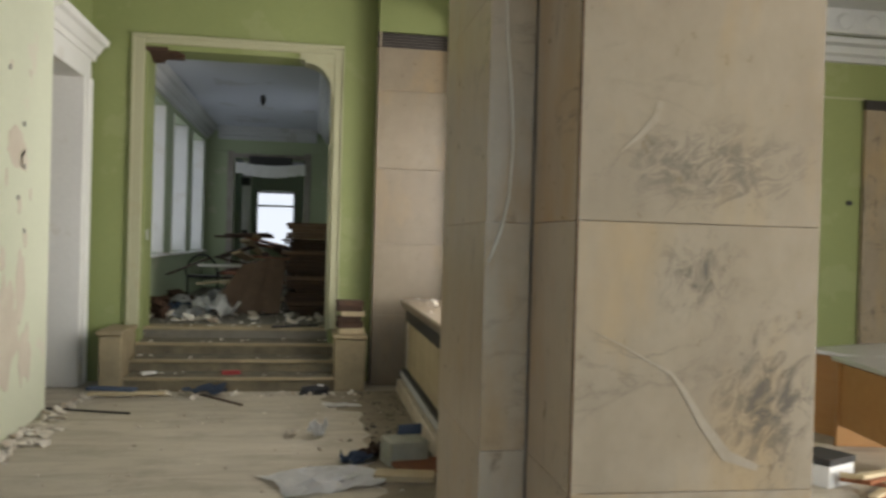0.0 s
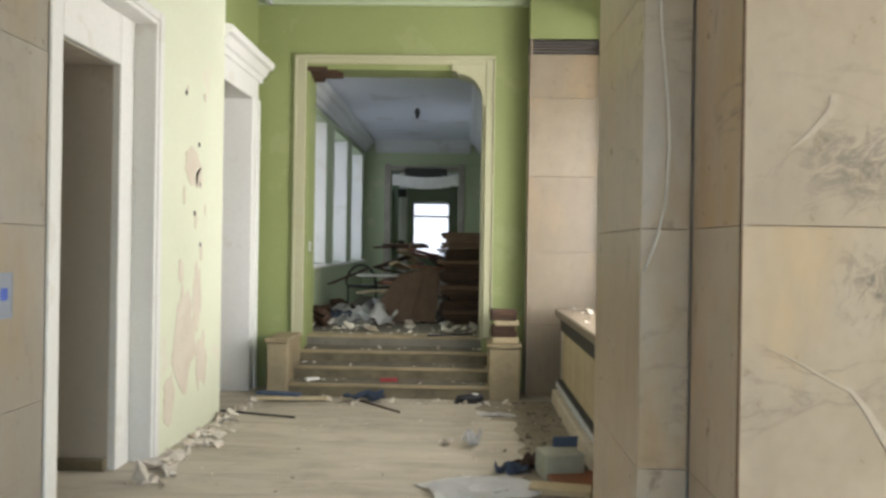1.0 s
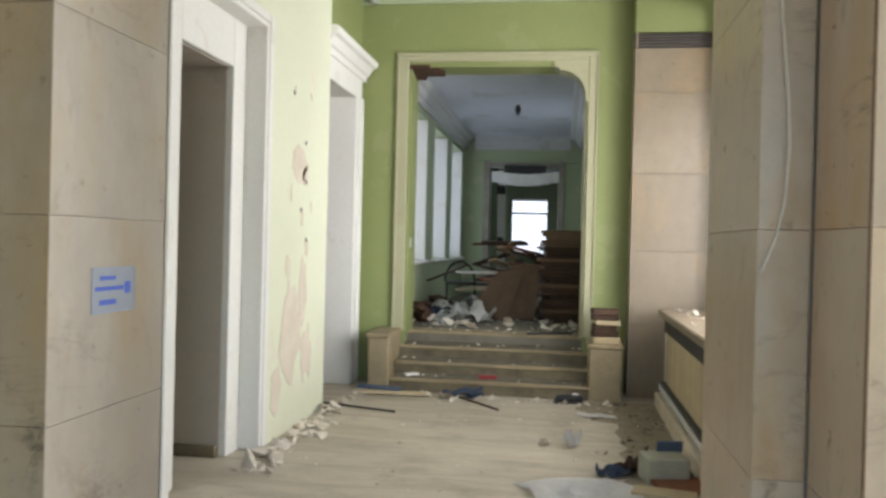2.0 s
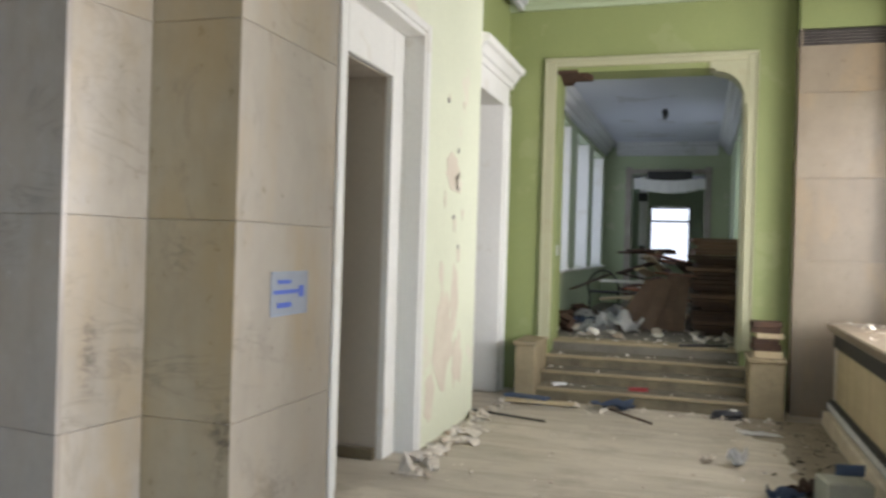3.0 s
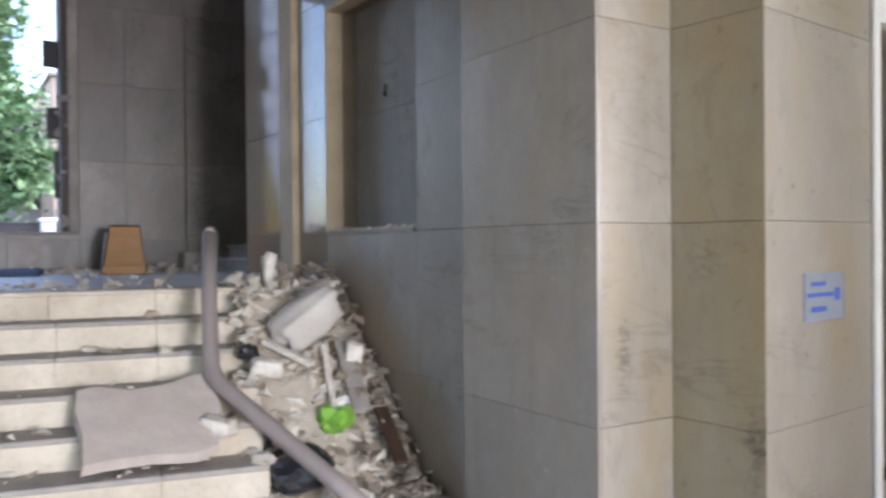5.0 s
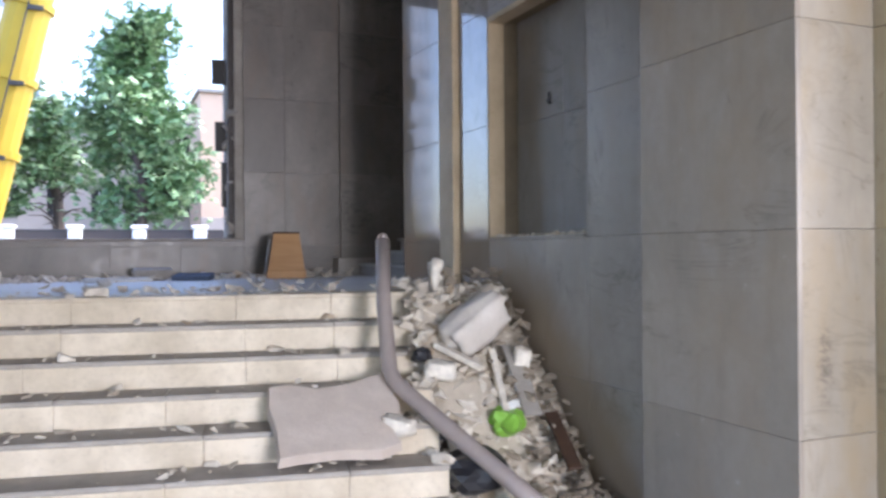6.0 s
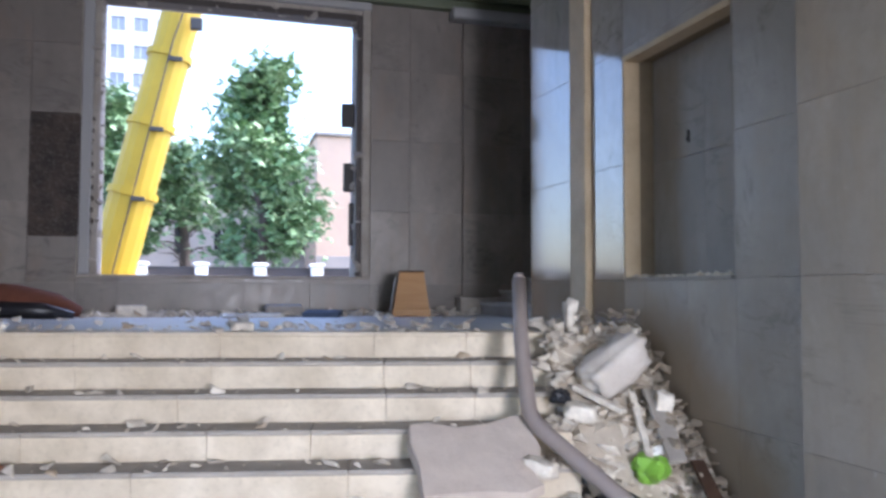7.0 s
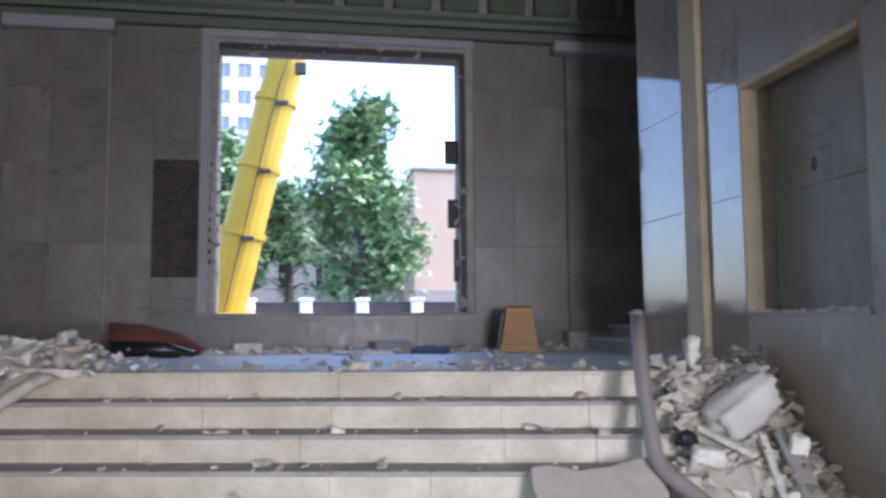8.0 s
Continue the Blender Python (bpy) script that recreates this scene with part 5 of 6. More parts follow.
# frieze and cornice above the window
frz = tagged(new("trim_frieze_stair"), "grey plaster frieze with sunk panels over the window", kind="structure")
frz.matrix_basis = HALL
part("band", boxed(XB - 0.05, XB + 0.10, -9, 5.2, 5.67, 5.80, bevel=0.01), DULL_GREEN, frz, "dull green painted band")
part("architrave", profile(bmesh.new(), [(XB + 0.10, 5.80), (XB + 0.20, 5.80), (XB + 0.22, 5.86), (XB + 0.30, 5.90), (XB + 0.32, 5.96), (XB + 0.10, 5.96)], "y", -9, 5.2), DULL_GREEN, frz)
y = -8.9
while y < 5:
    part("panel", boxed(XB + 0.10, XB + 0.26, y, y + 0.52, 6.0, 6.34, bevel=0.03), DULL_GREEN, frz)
    y += 0.66
part("frieze_back", boxed(XB, XB + 0.10, -9, 5.2, 5.96, 6.9), CONCRETE, frz)
part("capital", boxed(XB + 0.02, XB + 0.26, -0.05, 2.4, 5.50, 5.66, bevel=0.02), DINGY, frz, "pale pilaster capital")
part("capital", boxed(XB + 0.02, XB + 0.26, -7.25, -5.9, 5.50, 5.66, bevel=0.02), DINGY, frz, "pale pilaster capital")

# side flight going up behind the niche wall, and its dark opening
flight = tagged(new("steps_side"), "grey stone side steps rising behind the wall", kind="structure")
flight.matrix_basis = HALL
for k in range(9):
    y0 = 0.35 + 0.30 * k
    part("step", boxed(-7.9, XE + 0.02, y0, 5.2, ZTOP + 0.17 * k, ZTOP + 0.17 * (k + 1) - 0.04), CONCRETE, flight)
    part("tread", boxed(-7.95, XE + 0.02, y0 - 0.03, y0 + 0.33, ZTOP + 0.17 * (k + 1) - 0.04, ZTOP + 0.17 * (k + 1), bevel=0.008), TREAD, flight)
part("cheek", boxed(-8.15, -7.9, 0.05, 5.2, ZTOP, ZTOP + 0.24, bevel=0.01), CONCRETE, flight)
flight = tagged(new("steps_side"), "grey stone side steps on the far side of the landing", kind="structure")
flight.matrix_basis = HALL
for k in range(7):
    y1 = -6.9 - 0.30 * k
    part("step", boxed(-7.9, -5.4, -9.0, y1, ZTOP + 0.17 * k, ZTOP + 0.17 * (k + 1) - 0.04), CONCRETE, flight)
    part("tread", boxed(-7.95, -5.4, y1 - 0.33, y1 + 0.03, ZTOP + 0.17 * (k + 1) - 0.04, ZTOP + 0.17 * (k + 1), bevel=0.008), TREAD, flight)

# fallen handrail
rail = hall_thing("handrail", "bent grey-brown handrail fallen over the rubble", "handrail", (0, 0, 0))
path = [(-3.114, -0.972, 1.761), (-2.828, -1.068, 1.309), (-2.45, -1.162, 0.871), (-2.379, -1.149, 0.803), (-2.307, -1.125, 0.76), (-2.033, -0.982, 0.593), (-1.537, -0.733, 0.303), (-1.26, -0.594, 0.141)]
b = bmesh.new()
tube(b, path, 0.056, 12)
part("tube", b, RAIL, rail, smooth=True)
b = bmesh.new()
tube(b, [(-3.114, -0.972, 1.761), (-3.14, -0.963, 1.803)], [0.056, 0.038], 12)
part("end_cap", b, RAIL, rail, smooth=True)
for x, y, z in ((-2.971, -1.02, 1.535), (-2.639, -1.115, 1.09)):
    b = bmesh.new()
    tube(b, [(x, y, stair_height(x, y)), (x, y, z)], 0.014, 8)
    part("bracket", b, BLACK, rail, "thin dark iron bracket")
rail2 = hall_thing("handrail", "broken pale handrail end beside the stairs", "handrail", (0, 0, 0))
b = bmesh.new()
tube(b, [(-4.5, -5.32, 1.66), (-4.4, -5.38, 1.64), (-4.25, -5.36, 1.45), (-4.15, -5.34, 1.36), (-3.95, -5.45, 1.30), (-3.3, -5.7, 1.05), (-2.7, -5.9, 0.80)], 0.05, 10)
part("tube", b, RUBBLE, rail2, smooth=True)

# rubble heap between steps and niche wall
rng = random.Random(61)


def heap_height(x, y):
    """Height of the heap's surface: a slope of debris against the wall."""
    base = min(max(0.98 - 0.98 * (x + 2.72), 0.0), 1.40) if x > -3.15 else 1.40
    edge = min(max((y + 1.10) / 0.30, 0), 1)
    return under_heap(x, y) * (1 - edge) + edge * max(base + 0.10 * noise.noise((x * 2.3, y * 2.3, 4.0)), under_heap(x, y) + 0.03)


bm = bmesh.new()
for k in range(2300):
    x = rng.uniform(-4.1, -1.62)
    y = rng.uniform(-1.06, 0.06)
    if x < -3.5 and y < -0.9:
        continue
    if y < -1.03 + 0.285 * max(-x - 2.7, 0) + 0.12 and x < -2.5:
        continue
    s = 0.018 + 0.10 * rng.random() ** 2.6
    top, low = heap_height(x, y), under_heap(x, y)
    z = low + (top - low) * rng.uniform(0.35, 1.0)
    chunk(bm, (x, min(y, VW - s - 0.02), z), s, rng, rng.uniform(0.2, 0.55))
for k in range(140):
    x, y = -1.75 + abs(rng.gauss(0, 0.35)), rng.uniform(-0.75, 0.05)
    s = 0.02 + 0.07 * rng.random() ** 2
    chunk(bm, (x, min(y, -s - 0.02), under_heap(x, y) + s * 0.3), s, rng, 0.4)
heap = part("rubble_heap", bm, RUBBLE)
bm = bmesh.new()
for k in range(420):
    x, y = rng.uniform(-3.3, -1.35), VW - abs(rng.gauss(0, 0.24)) - 0.03
    if x > -1.22:
        y -= VW
    s = 0.025 + 0.07 * rng.random() ** 2
    low = under_heap(x, y)
    z = low + (max(1.13 - 0.93 * (x + 2.72), low + 0.05) - low) * rng.uniform(0.2, 1.0)
    chunk(bm, (x, min(y, (VW if x < -1.22 else 0) - s - 0.01), min(z, 1.5)), s, rng, 0.4)
earth = part("dirt_heap", bm, stone("brown_dusty_dirt", (0.30, 0.25, 0.19), (0.20, 0.165, 0.125), (0.42, 0.37, 0.30), 0.95, 6.0, 0.5))
earth.matrix_basis = HALL
tagged(earth, "brown dirt and broken plaster against the marble wall", "dirt", kind="stuff")
heap.matrix_basis = HALL
bm = bmesh.new()
grid = {}
for i in range(64):
    for j in range(26):
        x, y = -4.1 + 2.75 * i / 63, -1.02 + 1.12 * j / 25
        edge = min(1.0, (j + 1) / 5)
        z = heap_height(x, y) - 0.045 + 0.03 * noise.noise((x * 7, y * 7, 9.0))
        grid[i, j] = bm.verts.new((x, y, under_heap(x, y) * (1 - edge) + z * edge - 0.02 * (1 - edge)))
for i in range(63):
    for j in range(25):
        x = -4.1 + 2.75 * i / 63
        if j / 25 * 1.12 - 1.02 < -1.03 + 0.285 * max(-x - 2.7, 0) + 0.15 or (x > -1.2 and j > 22):
            continue
        bm.faces.new((grid[i, j], grid[i + 1, j], grid[i + 1, j + 1], grid[i, j + 1]))
bmesh.ops.delete(bm, geom=[v for v in bm.verts if not v.link_faces], context="VERTS")
fill = part("dust_fill", bm, stone("pale_plaster_dust", (0.58, 0.51, 0.41), (0.44, 0.38, 0.30), (0.30, 0.25, 0.19), 0.95, 5.0, 0.8), smooth=True)
fill.matrix_basis = HALL
tagged(fill, "pale plaster dust filling the rubble heap", "dust", kind="stuff")
tagged(heap, "heap of broken plaster and marble on the stairs", "rubble", kind="stuff")
bm = bmesh.new()
for k in range(520):
    x, y = rng.uniform(-4.9, -1.6), rng.uniform(-5.2, -1.1)
    s = 0.012 + 0.07 * rng.random() ** 3
    chunk(bm, (x, y, stair_height(x, y) + s * 0.25), s, rng, 0.35)
tagged(part("stair_crumbs", bm, RUBBLE), "plaster crumbs scattered over the steps", "rubble", kind="stuff").matrix_basis = HALL
bm = bmesh.new()
for k in range(1300):
    y = rng.uniform(-8.5, 0.2)
    x = -8.1 + abs(rng.gauss(0, 0.28)) if rng.random() < 0.9 else rng.uniform(-8, -3.8)
    s = 0.015 + 0.11 * rng.random() ** 3.5
    chunk(bm, (x, y, ZTOP + s * 0.25), s, rng, 0.4)
tagged(part("landing_rubble", bm, RUBBLE), "plaster rubble along the landing wall", "rubble", kind="stuff").matrix_basis = HALL
bm = bmesh.new()
for k in range(620):
    x, y = -3.7 + rng.gauss(-0.5, 0.7), -5.9 + rng.gauss(0, 0.55)
    if y > -5.0 or x > -3.3:
        continue
    s = 0.03 + 0.14 * rng.random() ** 2.5
    chunk(bm, (x, y, ZTOP + rng.uniform(0.0, 0.25)), s, rng, 0.4)
tagged(part("rubble_heap", bm, RUBBLE), "heap of broken plaster at the head of the stairs", "rubble", kind="stuff").matrix_basis = HALL


def rock(name, label, at, turn, size, tilt, seed, material=RUBBLE):
    """A large broken block with worn corners."""
    t = hall_thing(name, label, "stone block", at, turn)
    b = bmesh.new()
    bmesh.ops.create_cube(b, size=1.0)
    bmesh.ops.subdivide_edges(b, edges=b.edges[:], cuts=5, use_grid_fill=True)
    for v in b.verts:
        c = v.co.copy()
        r = max(abs(c.x), abs(c.y), abs(c.z))
        ball = c.normalized() * 0.62
        c = c.lerp(ball, 0.24)
        c += c.normalized() * 0.16 * noise.noise((c * 3.1 + Vector((seed, 0, 0))))
        c += c.normalized() * 0.06 * noise.noise((c * 9.0 + Vector((seed, 0, 0))))
        v.co = Vector((c.x * size[0], c.y * size[1], c.z * size[2]))
    b.transform(pose(0, 0, 0, *tilt))
    part("stone", b, material, t, smooth=True)
    return t


grey_block = stone("dusty_grey_block", (0.66, 0.61, 0.55), (0.56, 0.51, 0.45), (0.36, 0.32, 0.27), 0.9, 3.0, 0.5)
pink_slab = stone("dusty_pinkish_plaster", (0.62, 0.535, 0.46), (0.54, 0.46, 0.395), (0.40, 0.34, 0.28), 0.95, 5.0, 1.0)
rock("stone_block", "large pale broken block lying on the rubble", (-2.70, -0.40, 1.14), 0, (0.27, 0.50, 0.24), (36, 10, 12), 1.0, grey_block)
rock("plaster_lump", "white broken plaster lump on the steps", (-2.12, -1.22, 0.56), 40, (0.20, 0.13, 0.10), (0, 10, 0), 5.0)
rock("plaster_lump", "pale broken plaster lump in the rubble", (-2.46, -0.78, 0.84), 70, (0.20, 0.12, 0.12), (10, 10, 0), 7.0)
rock("plaster_lump", "pale rounded plaster lump against the wall", (-2.48, -0.12, 0.86), 70, (0.12, 0.10, 0.20), (10, 10, 0), 9.0)
rock("plaster_lump", "upright white plaster shard on the rubble", (-3.32, -0.44, 1.42), 0, (0.09, 0.10, 0.36), (4, 6, 0), 8.0)

# slab of plaster lying over the steps
slab_t = hall_thing("plaster_slab", "large pinkish plaster slab lying on the steps", "slab", (-2.27, -1.58, 0.61), 0)
outline = [(-0.31, -0.42), (-0.33, -0.30), (-0.27, -0.1), (-0.30, 0.12), (-0.37, 0.30), (-0.39, 0.40), (-0.05, 0.43), (0.14, 0.38), (0.20, 0.33), (0.30, 0.36), (0.36, 0.22), (0.33, -0.05), (0.34, -0.30), (0.36, -0.42), (0.10, -0.41), (-0.12, -0.44)]
b = bmesh.new()
lo = [b.verts.new((x, y, -0.035)) for x, y in outline]
hi = [b.verts.new((x * 0.97, y * 0.97, 0.035)) for x, y in outline]
n = len(outline)
for i in range(n):
    b.faces.new((lo[i], lo[(i + 1) % n], hi[(i + 1) % n], hi[i]))
b.faces.new(lo[::-1])
b.faces.new(hi)
b.transform(pose(0, 0, 0, 0, 31, -5))
part("slab", b, pink_slab, slab_t)

# planks, bags and boxes in the rubble
for i, (x, y, z, turn, tilt, size, mat, lab) in enumerate((
        (-2.42, -0.34, 0.73, -14, 40, (0.66, 0.05, 0.04), RUBBLE, "pale plastered lath lying down the rubble"),
        (-2.38, -0.18, 0.74, -10, 40, (0.66, 0.13, 0.03), CONCRETE, "grey board lying down the rubble"),
        (-1.95, -0.10, 0.38, -8, 36, (0.5, 0.10, 0.03), WOOD_DARK, "dark board lying down the rubble"),
        (-2.55, -0.60, 0.90, 35, 20, (0.42, 0.08, 0.04), RUBBLE, "pale plastered lath lying across the rubble"))):
    p = hall_thing("lath", lab, "lath", (x, y, z), turn)
    part("board", boxed(-size[0] / 2, size[0] / 2, -size[1] / 2, size[1] / 2, 0, size[2], bevel=0.006, m=pose(0, 0, 0, 0, tilt, 0)), mat, p)


def bag(name, label, at, size, material, seed):
    t = hall_thing(name, label, "bag", at)
    b = bmesh.new()
    bmesh.ops.create_icosphere(b, subdivisions=3, radius=0.5)
    for v in b.verts:
        c = v.co
        d = 1 + 0.45 * noise.noise(c * 3 + Vector((seed, 0, 0))) + 0.18 * noise.noise(c * 9 + Vector((seed, 3, 0)))
        v.co = Vector((c.x * size[0] * d, c.y * size[1] * d, max(c.z, -0.32) * size[2] * d))
    part("film", b, material, t)
    return t


bag("plastic_bag", "crumpled lime green plastic bag in the rubble", (-2.20, -0.40, 0.49), (0.31, 0.25, 0.23), LIME, 2.0)
bag("plastic_bag", "crumpled white plastic bag in the rubble", (-2.27, -0.33, 0.57), (0.15, 0.15, 0.13), PAPER, 3.0)
bag("rubbish_sack", "black rubbish sack slumped under the handrail", (-1.93, -0.80, 0.26), (0.48, 0.50, 0.28), BLACK_BAG, 4.0)
bag("rubbish_sack", "small black plastic scrap in the rubble", (-2.60, -0.86, 0.93), (0.16, 0.14, 0.12), BLACK_BAG, 6.0)

stand = hall_thing("tapered_stand", "tan veneered tapered stand on the landing", "stand", (-7.42, -0.76, ZTOP), -14)
b = bmesh.new()
q = [[b.verts.new((sx * w, sy * w * 1.0, z)) for sx, sy in ((-1, -1), (1, -1), (1, 1), (-1, 1))] for z, w in ((0.10, 0.225), (0.56, 0.155))]
for i in range(4):
    b.faces.new((q[0][i], q[0][(i + 1) % 4], q[1][(i + 1) % 4], q[1][i]))
b.faces.new(q[0][::-1])
b.faces.new(q[1])
part("body", b, WOOD_ORANGE, stand)
part("base", boxed(-0.24, 0.24, -0.24, 0.24, 0, 0.10, bevel=0.008), WOOD_ORANGE, stand)
part("top", boxed(-0.165, 0.165, -0.165, 0.165, 0.56, 0.58, bevel=0.006), WOOD_DARK, stand)
part("side_board", boxed(-0.08, 0.08, -0.285, -0.262, 0.02, 0.46, bevel=0.006, m=pose(0, 0, 0, -8, 0, 0)), DINGY, stand, "pale board leaning on the stand")

roll = hall_thing("rolled_mat", "rust-red rolled mat lying on the landing", "mat", (-7.2, -5.1, ZTOP), 0)
b = bmesh.new()
tube(b, [(0.1, -0.55, 0.25), (0.05, -0.2, 0.22), (0.0, 0.2, 0.15), (-0.05, 0.45, 0.07)], [0.16, 0.16, 0.13, 0.06], 14)
part("roll", b, plain("rust_red_mat", (0.13, 0.042, 0.022), 0.9, 0.0, 0.5, 9.0, 0.4), roll, smooth=True)
b = bmesh.new()
tube(b, [(0.2, -0.5, 0.12), (0.15, 0.1, 0.09), (0.1, 0.4, 0.04)], [0.10, 0.09, 0.04], 10)
part("lining", b, BLACK_BAG, roll, "dark inner layer", smooth=True)
for i, (x, y, z, turn, sz, mat, lab) in enumerate((
        (-7.6, -4.15, ZTOP, 15, (0.10, 0.34, 0.14), RUBBLE, "pale broken panel on the landing"),
        (-7.7, -2.35, ZTOP, 0, (0.25, 0.45, 0.14), CONCRETE, "grey broken carton on the landing"),
        (-7.3, -2.75, ZTOP, 8, (0.14, 0.75, 0.04), PAPER, "long white strip on the landing"),
        (-7.4, -1.9, ZTOP, -20, (0.3, 0.45, 0.07), BLUE_RAG, "pale blue plastic on the landing"),
        (-7.5, -5.6, ZTOP, 5, (0.06, 1.6, 0.04), WOOD_PALE, "thin pale batten on the landing"),
        (-4.0, -3.0, ZTOP, 20, (0.12, 0.16, 0.07), RUBBLE, "plaster scrap on the landing"))):
    p = hall_thing("landing_scrap", lab, "scrap", (x, y, z), turn)
    part("body", boxed(-sz[0] / 2, sz[0] / 2, -sz[1] / 2, sz[1] / 2, 0, sz[2], bevel=0.01, m=pose(0, 0, 0, 0, 6, 0)), mat, p)
red = hall_thing("batten", "rusty red batten lying on the steps", "batten", (-3.0, -4.9, stair_height(-3.0, -4.9) + 0.01), 78)
part("bar", boxed(-0.5, 0.5, -0.03, 0.03, 0, 0.03, bevel=0.004), WOOD_RED, red)
hook = hall_thing("wall_hook", "small dark hook on the niche wall", "hook", (-2.91, VW + 0.28, 2.92))
part("plate", boxed(-0.014, 0.014, -0.012, 0.0, -0.05, 0.05, bevel=0.004), BLACK, hook)
part("peg", boxed(-0.008, 0.008, -0.028, -0.012, -0.03, -0.015, bevel=0.003), BLACK, hook)

bm = bmesh.new()
for k in range(60):
    chunk(bm, (rng.uniform(NX0 + 0.08, NX1 - 0.08), VW + rng.uniform(0.0, 0.2), NZ0 + 0.03), rng.uniform(0.012, 0.05), rng, 0.45)
tagged(part("niche_crumbs", bm, RUBBLE), "white plaster crumbs lying in the niche", "rubble", kind="stuff").matrix_basis = HALL

# ---- outside, seen through the stair window ----
crane = hall_thing("crane", "yellow telescopic crane boom raised outside the window", "crane", (0, 0, 0))
A, B = Vector((-17.0, -5.62, 1.2)), Vector((-17.0, -3.45, 10.6))
d = (B - A)
for i, (f0, f1, w) in enumerate(((0.0, 0.285, 0.51), (0.285, 0.455, 0.49), (0.455, 0.63, 0.47), (0.63, 1.0, 0.45))):
    p0, p1 = A + d * f0, A + d * f1
    b = bmesh.new()
    tube(b, [p0, p1], w, 16)
    part("boom_section", b, YELLOW, crane)
    b = bmesh.new()
    tube(b, [p1 - d.normalized() * 0.08, p1 + d.normalized() * 0.08], w + 0.055, 16)
    part("collar", b, YELLOW, crane, "yellow boom collar")
    part("stop", boxed(p1.x + w, p1.x + w + 0.08, p1.y + 0.0, p1.y + 0.30, p1.z - 0.22, p1.z - 0.12, bevel=0.01), BLACK, crane, "dark collar slot")
b = bmesh.new()
tube(b, [A + d * 0.02 + Vector((0.55, 0.1, 0)), A + d * 0.4 + Vector((0.54, 0.05, 0)), A + d * 0.66 + Vector((0.53, 0.03, 0)), A + d * 0.75 + Vector((0.5, 0.1, 0))], 0.018, 6)
part("hose", b, BLACK, crane, "black hydraulic hose")
part("lamp", boxed(-16.56, -16.42, -3.80, -3.52, 7.65, 7.95, bevel=0.03), BLACK, crane, "dark work lamp")
part("base", boxed(-18.2, -15.8, -6.3, -4.6, 1.2, 2.0, bevel=0.1), YELLOW, crane)

leaf_shader = Shader("chestnut_leaves", False)
lr = leaf_shader.island()
ln = leaf_shader.noise(0.35, 3, 0.6)
lc = leaf_shader.ramp(lr, [(0.0, (0.08, 0.155, 0.055)), (0.5, (0.16, 0.27, 0.11)), (1.0, (0.32, 0.43, 0.22))])
lc = leaf_shader.mix(leaf_shader.ramp(ln, [(0.35, 0.5), (0.6, 0.0)]), lc, (0.045, 0.12, 0.045))
LEAF = leaf_shader.done(lc, 0.5)
BARK = stone("tree_bark", (0.09, 0.07, 0.055), (0.06, 0.05, 0.04), (0.13, 0.11, 0.09), 0.95, 3.0, 0.6, True)


def tree(at, height, spread, seed, leaves, label, low=0.12):
    r = random.Random(seed)
    t = hall_thing("tree", label, "tree", at, group="street trees")
    b = bmesh.new()
    top = height * 0.93
    trunk = [(0.12 * r.uniform(-1, 1) * k, 0.12 * r.uniform(-1, 1) * k, top * k / 6) for k in range(7)]
    tube(b, trunk, [0.30, 0.27, 0.22, 0.17, 0.11, 0.06, 0.02], 9)
    tips = []
    for k in range(34):
        f = 0.18 + 0.78 * k / 34
        seg = f * 6
        i = min(int(seg), 5)
        p = Vector(trunk[i]).lerp(Vector(trunk[i + 1]), seg - i)
        ang = r.uniform(0, 6.28)
        reach = spread * (1.05 - 0.85 * max(0, (f - 0.35) / 0.65)) * r.uniform(0.55, 1.0) * (0.75 if f < 0.3 else 1)
        q = p + Vector((math.cos(ang) * reach, math.sin(ang) * reach, reach * r.uniform(0.05, 0.5)))
        mid = p.lerp(q, 0.5) + Vector((0, 0, 0.15 * reach))
        tube(b, [p, mid, q], [0.06 * (1.2 - f), 0.035 * (1.2 - f), 0.01], 5)
        tips += [mid, q, p.lerp(q, 0.75)]
    part("trunk", b, BARK, t)
    verts, faces = [], []
    for k in range(leaves):
        c = r.choice(tips) + Vector((r.gauss(0, 0.5), r.gauss(0, 0.5), r.gauss(-0.1, 0.4)))
        if c.z < height * low:
            continue
        e = Euler((r.uniform(-0.9, 0.9), r.uniform(-0.9, 0.9), r.uniform(0, 6.28))).to_matrix()
        s = r.uniform(0.15, 0.27)
        for a in range(5):
            w = radians(-100 + 50 * a)
            dirv = Vector((math.cos(w), math.sin(w), -0.25))
            side = Vector((-math.sin(w), math.cos(w), 0)) * 0.28
            n0 = len(verts)
            verts += [c + e @ (dirv * 0.05 * s), c + e @ ((dirv * 0.65 + side) * s), c + e @ (dirv * 1.15 * s), c + e @ ((dirv * 0.65 - side) * s)]
            faces.append((n0, n0 + 1, n0 + 2, n0 + 3))
    me = bpy.data.meshes.new("crown")
    me.from_pydata([tuple(v) for v in verts], [], faces)
    me.materials.append(LEAF)
    c = new("crown", me)
    c.parent = t
    return t


tree((-32, -1.35, 1.2), 11.3, 2.95, 71, 5600, "tall dense green chestnut tree on the street", 0.10)
tree((-36, -7.6, 1.2), 10.2, 3.2, 72, 5200, "leafy green chestnut tree behind the crane", 0.22)
tree((-37, -4.4, 1.2), 8.2, 2.2, 73, 2000, "slender leafy green street tree", 0.42)


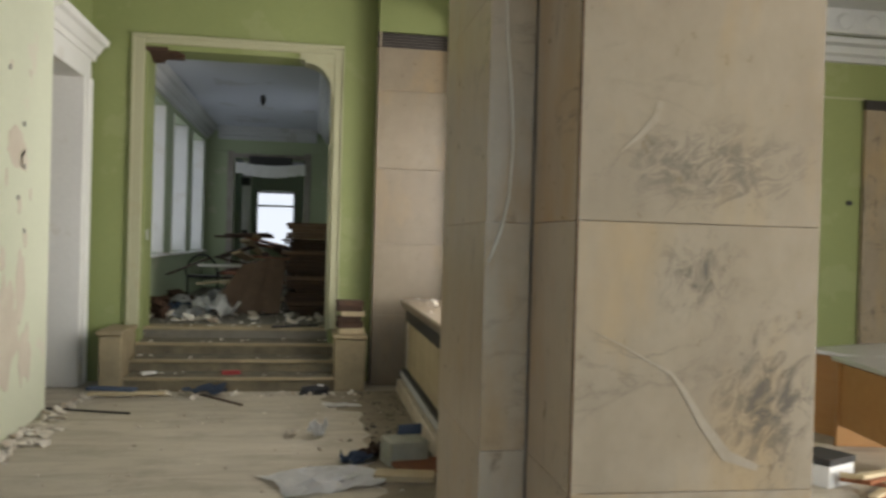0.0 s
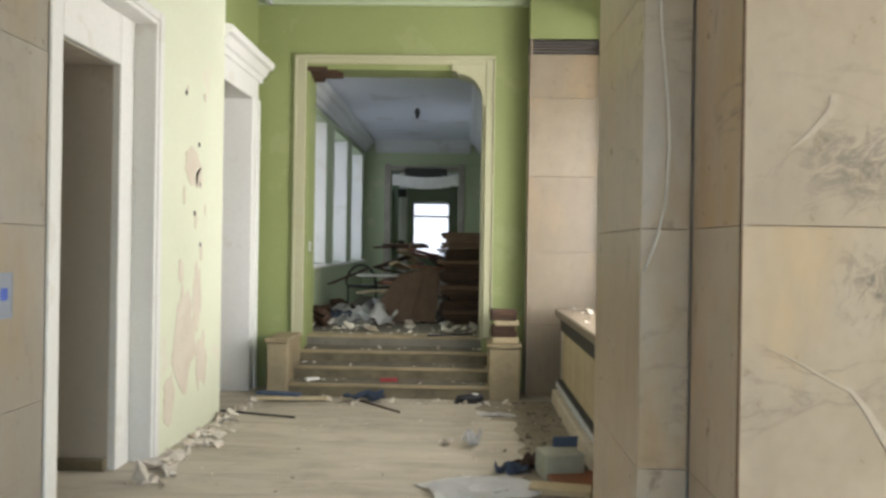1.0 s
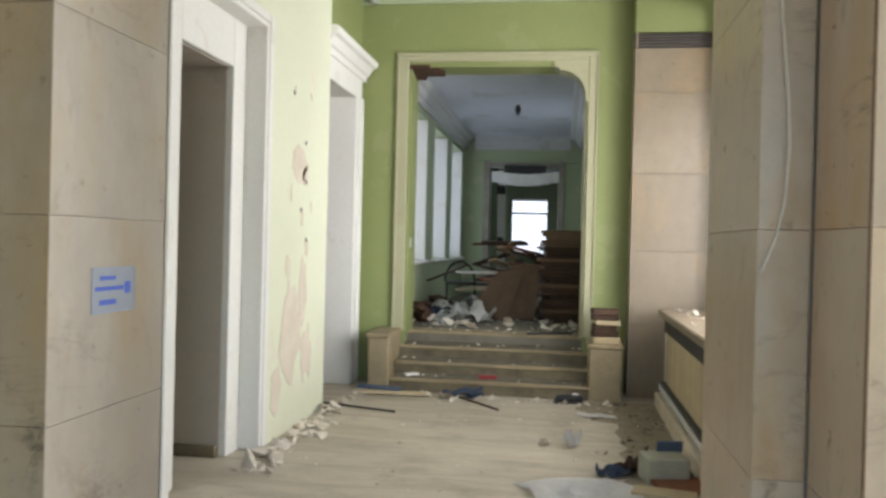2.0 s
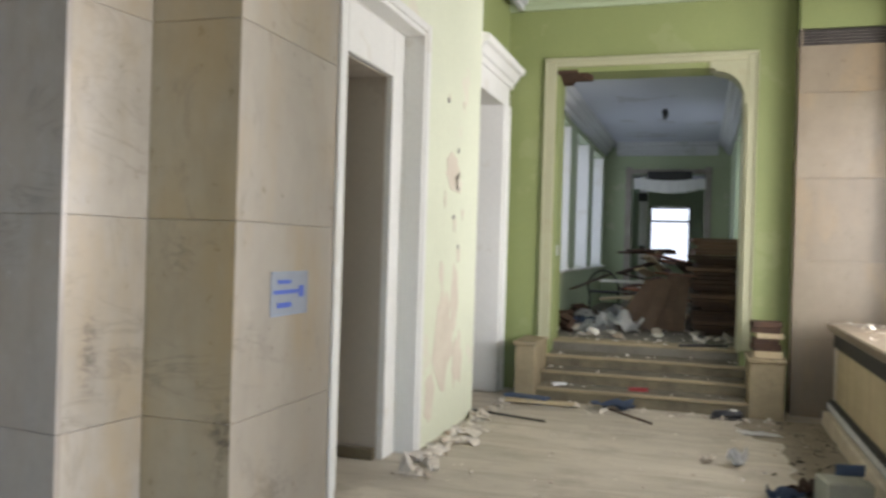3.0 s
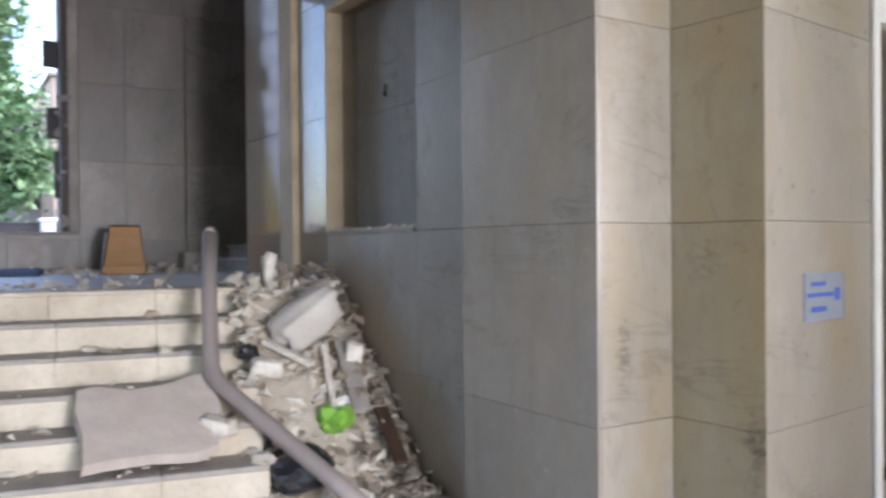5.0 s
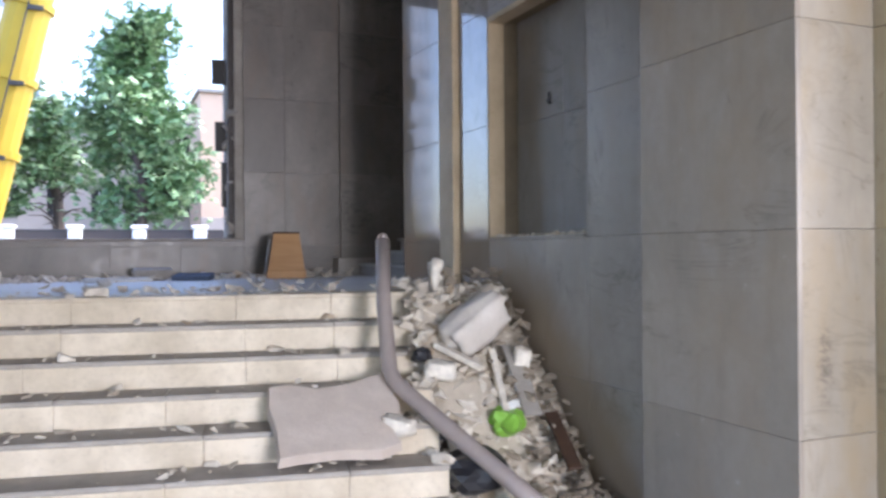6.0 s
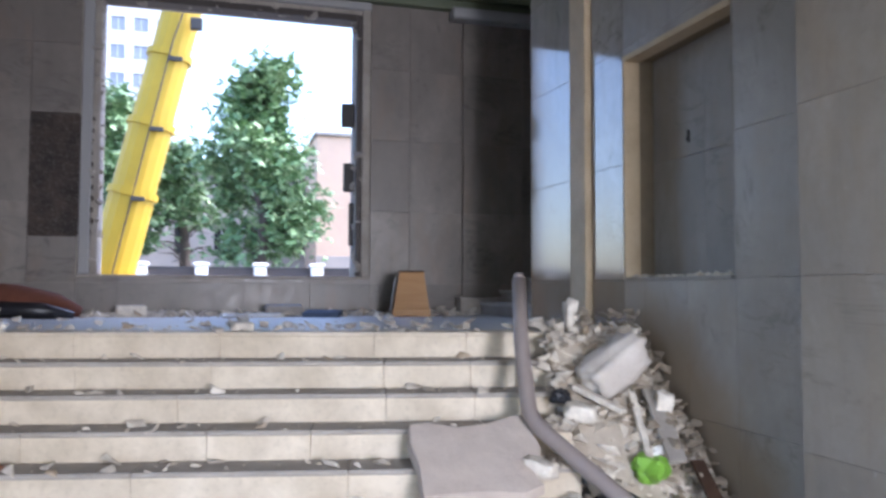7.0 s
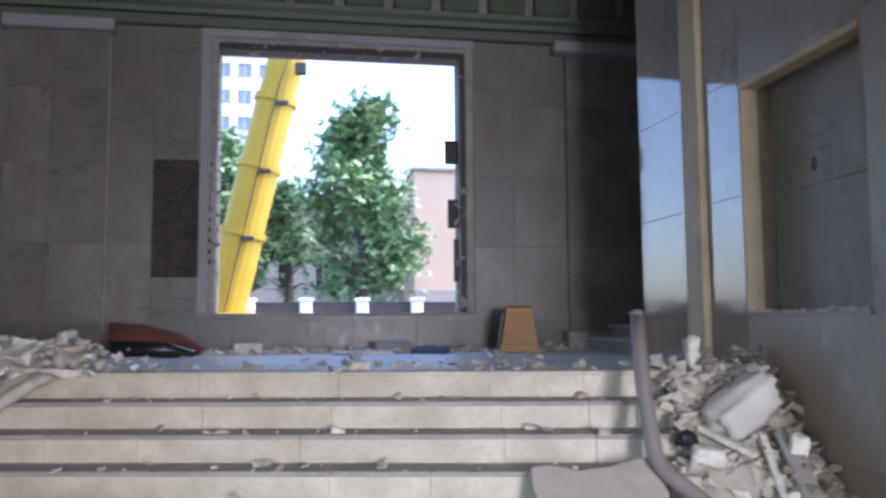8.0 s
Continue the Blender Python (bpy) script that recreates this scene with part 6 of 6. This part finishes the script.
def facade(name, label, x, y0, y1, z1, storeys, bays, wall_mat, win_w, win_h, sill, depth=8.0, glass=BLACK, foot=0.0):
    """A building front that faces the window, with sunk windows."""
    h = hall_thing(name, label, "building", (x, 0, 1.2))
    ys = [y0]
    step = (y1 - y0) / bays
    hgt = (z1 - 1.2 - foot) / storeys
    bm = bmesh.new()
    xs = -0.35
    if foot:
        box(bm, xs, 0.04, y0, y1, 0, foot)
    for s in range(storeys):
        zb, zt = foot + s * hgt, foot + (s + 1) * hgt
        box(bm, xs, 0, y0, y1, zb, zb + sill)
        box(bm, xs, 0, y0, y1, zb + sill + win_h, zt)
        for k in range(bays + 1):
            a = y0 if k == 0 else y0 + step * (k - 0.5) + win_w / 2
            c = y1 if k == bays else y0 + step * (k + 0.5) - win_w / 2
            box(bm, xs, 0, a, c, zb + sill, zb + sill + win_h)
    box(bm, -depth, xs, y0, y1, 0, z1 - 1.2)
    part("wall", bm, wall_mat, h)
    part("roof", boxed(-depth, 0.25, y0 - 0.2, y1 + 0.2, z1 - 1.2, z1 - 0.95, bevel=0.03), CONCRETE, h)
    for s in range(storeys):
        for k in range(bays):
            c = y0 + step * (k + 0.5)
            zb = foot + s * hgt + sill
            w = part("window", boxed(-0.30, -0.26, c - win_w / 2, c + win_w / 2, zb, zb + win_h), glass, h, "dark window glass")
            part("frame", boxed(-0.26, -0.22, c - 0.03, c + 0.03, zb, zb + win_h), WHITE, w)
            part("sill", boxed(-0.05, 0.08, c - win_w / 2 - 0.05, c + win_w / 2 + 0.05, zb - 0.06, zb, bevel=0.01), CONCRETE, w)
    return h


beige = stone("beige_render", (0.38, 0.33, 0.285), (0.33, 0.29, 0.25), (0.25, 0.215, 0.19), 0.9, 0.7, 0.1)
pink = stone("pink_render", (0.62, 0.44, 0.31), (0.56, 0.395, 0.28), (0.48, 0.37, 0.30), 0.9, 0.6, 0.1)
whitewall = stone("white_concrete_panels", (0.72, 0.72, 0.72), (0.66, 0.66, 0.67), (0.55, 0.55, 0.56), 0.9, 0.2, 0.05)
pane = plain("grey_window_glass", (0.30, 0.32, 0.35), 0.15, 0.0, 0.2, 0.3)
facade("old_house", "two-storey beige house with dark broken windows", -45, -14.6, 4.9, 8.75, 2, 9, beige, 0.8, 1.45, 1.2, foot=1.35)
pink_house = hall_thing("pink_house", "pale pink rendered house gable on the street", "building", (-40, 2.05, 1.2))
part("wall", boxed(-9, 0, 0, 9.0, 0, 8.7, bevel=0.03), pink, pink_house)
part("roof", boxed(-9.2, 0.2, -0.15, 9.2, 8.7, 8.9, bevel=0.03), CONCRETE, pink_house)
part("plinth", boxed(-0.1, 0.06, 0, 9.0, 0, 2.3, bevel=0.02), beige, pink_house)
facade("apartment_tower", "tall white apartment tower far behind trees", -92, -46, -7.6, 36, 11, 16, whitewall, 1.5, 1.5, 0.9, 12, pane)
fence = hall_thing("fence", "low street fence with white posts and dark rails", "fence", (-26, 0, 1.2))
for k in range(16):
    y = -17.2 + 1.95 * k
    p = part("post", boxed(-0.2, 0.2, y - 0.21, y + 0.21, 0, 1.30, bevel=0.03), WHITE, fence)
    part("cap", boxed(-0.26, 0.26, y - 0.27, y + 0.27, 1.30, 1.42, bevel=0.04), WHITE, p)
for k in range(15):
    y = -17.2 + 1.95 * k
    part("rail", boxed(-0.03, 0.03, y + 0.22, y + 1.73, 1.20, 1.28, bevel=0.01), BLACK, fence)
    part("rail", boxed(-0.03, 0.03, y + 0.22, y + 1.73, 0.35, 0.42, bevel=0.01), BLACK, fence)
    part("screen", boxed(-0.02, 0.02, y + 0.22, y + 1.73, 0.42, 1.20, bevel=0.004), DARK_IRON, fence, "dark fence panel")
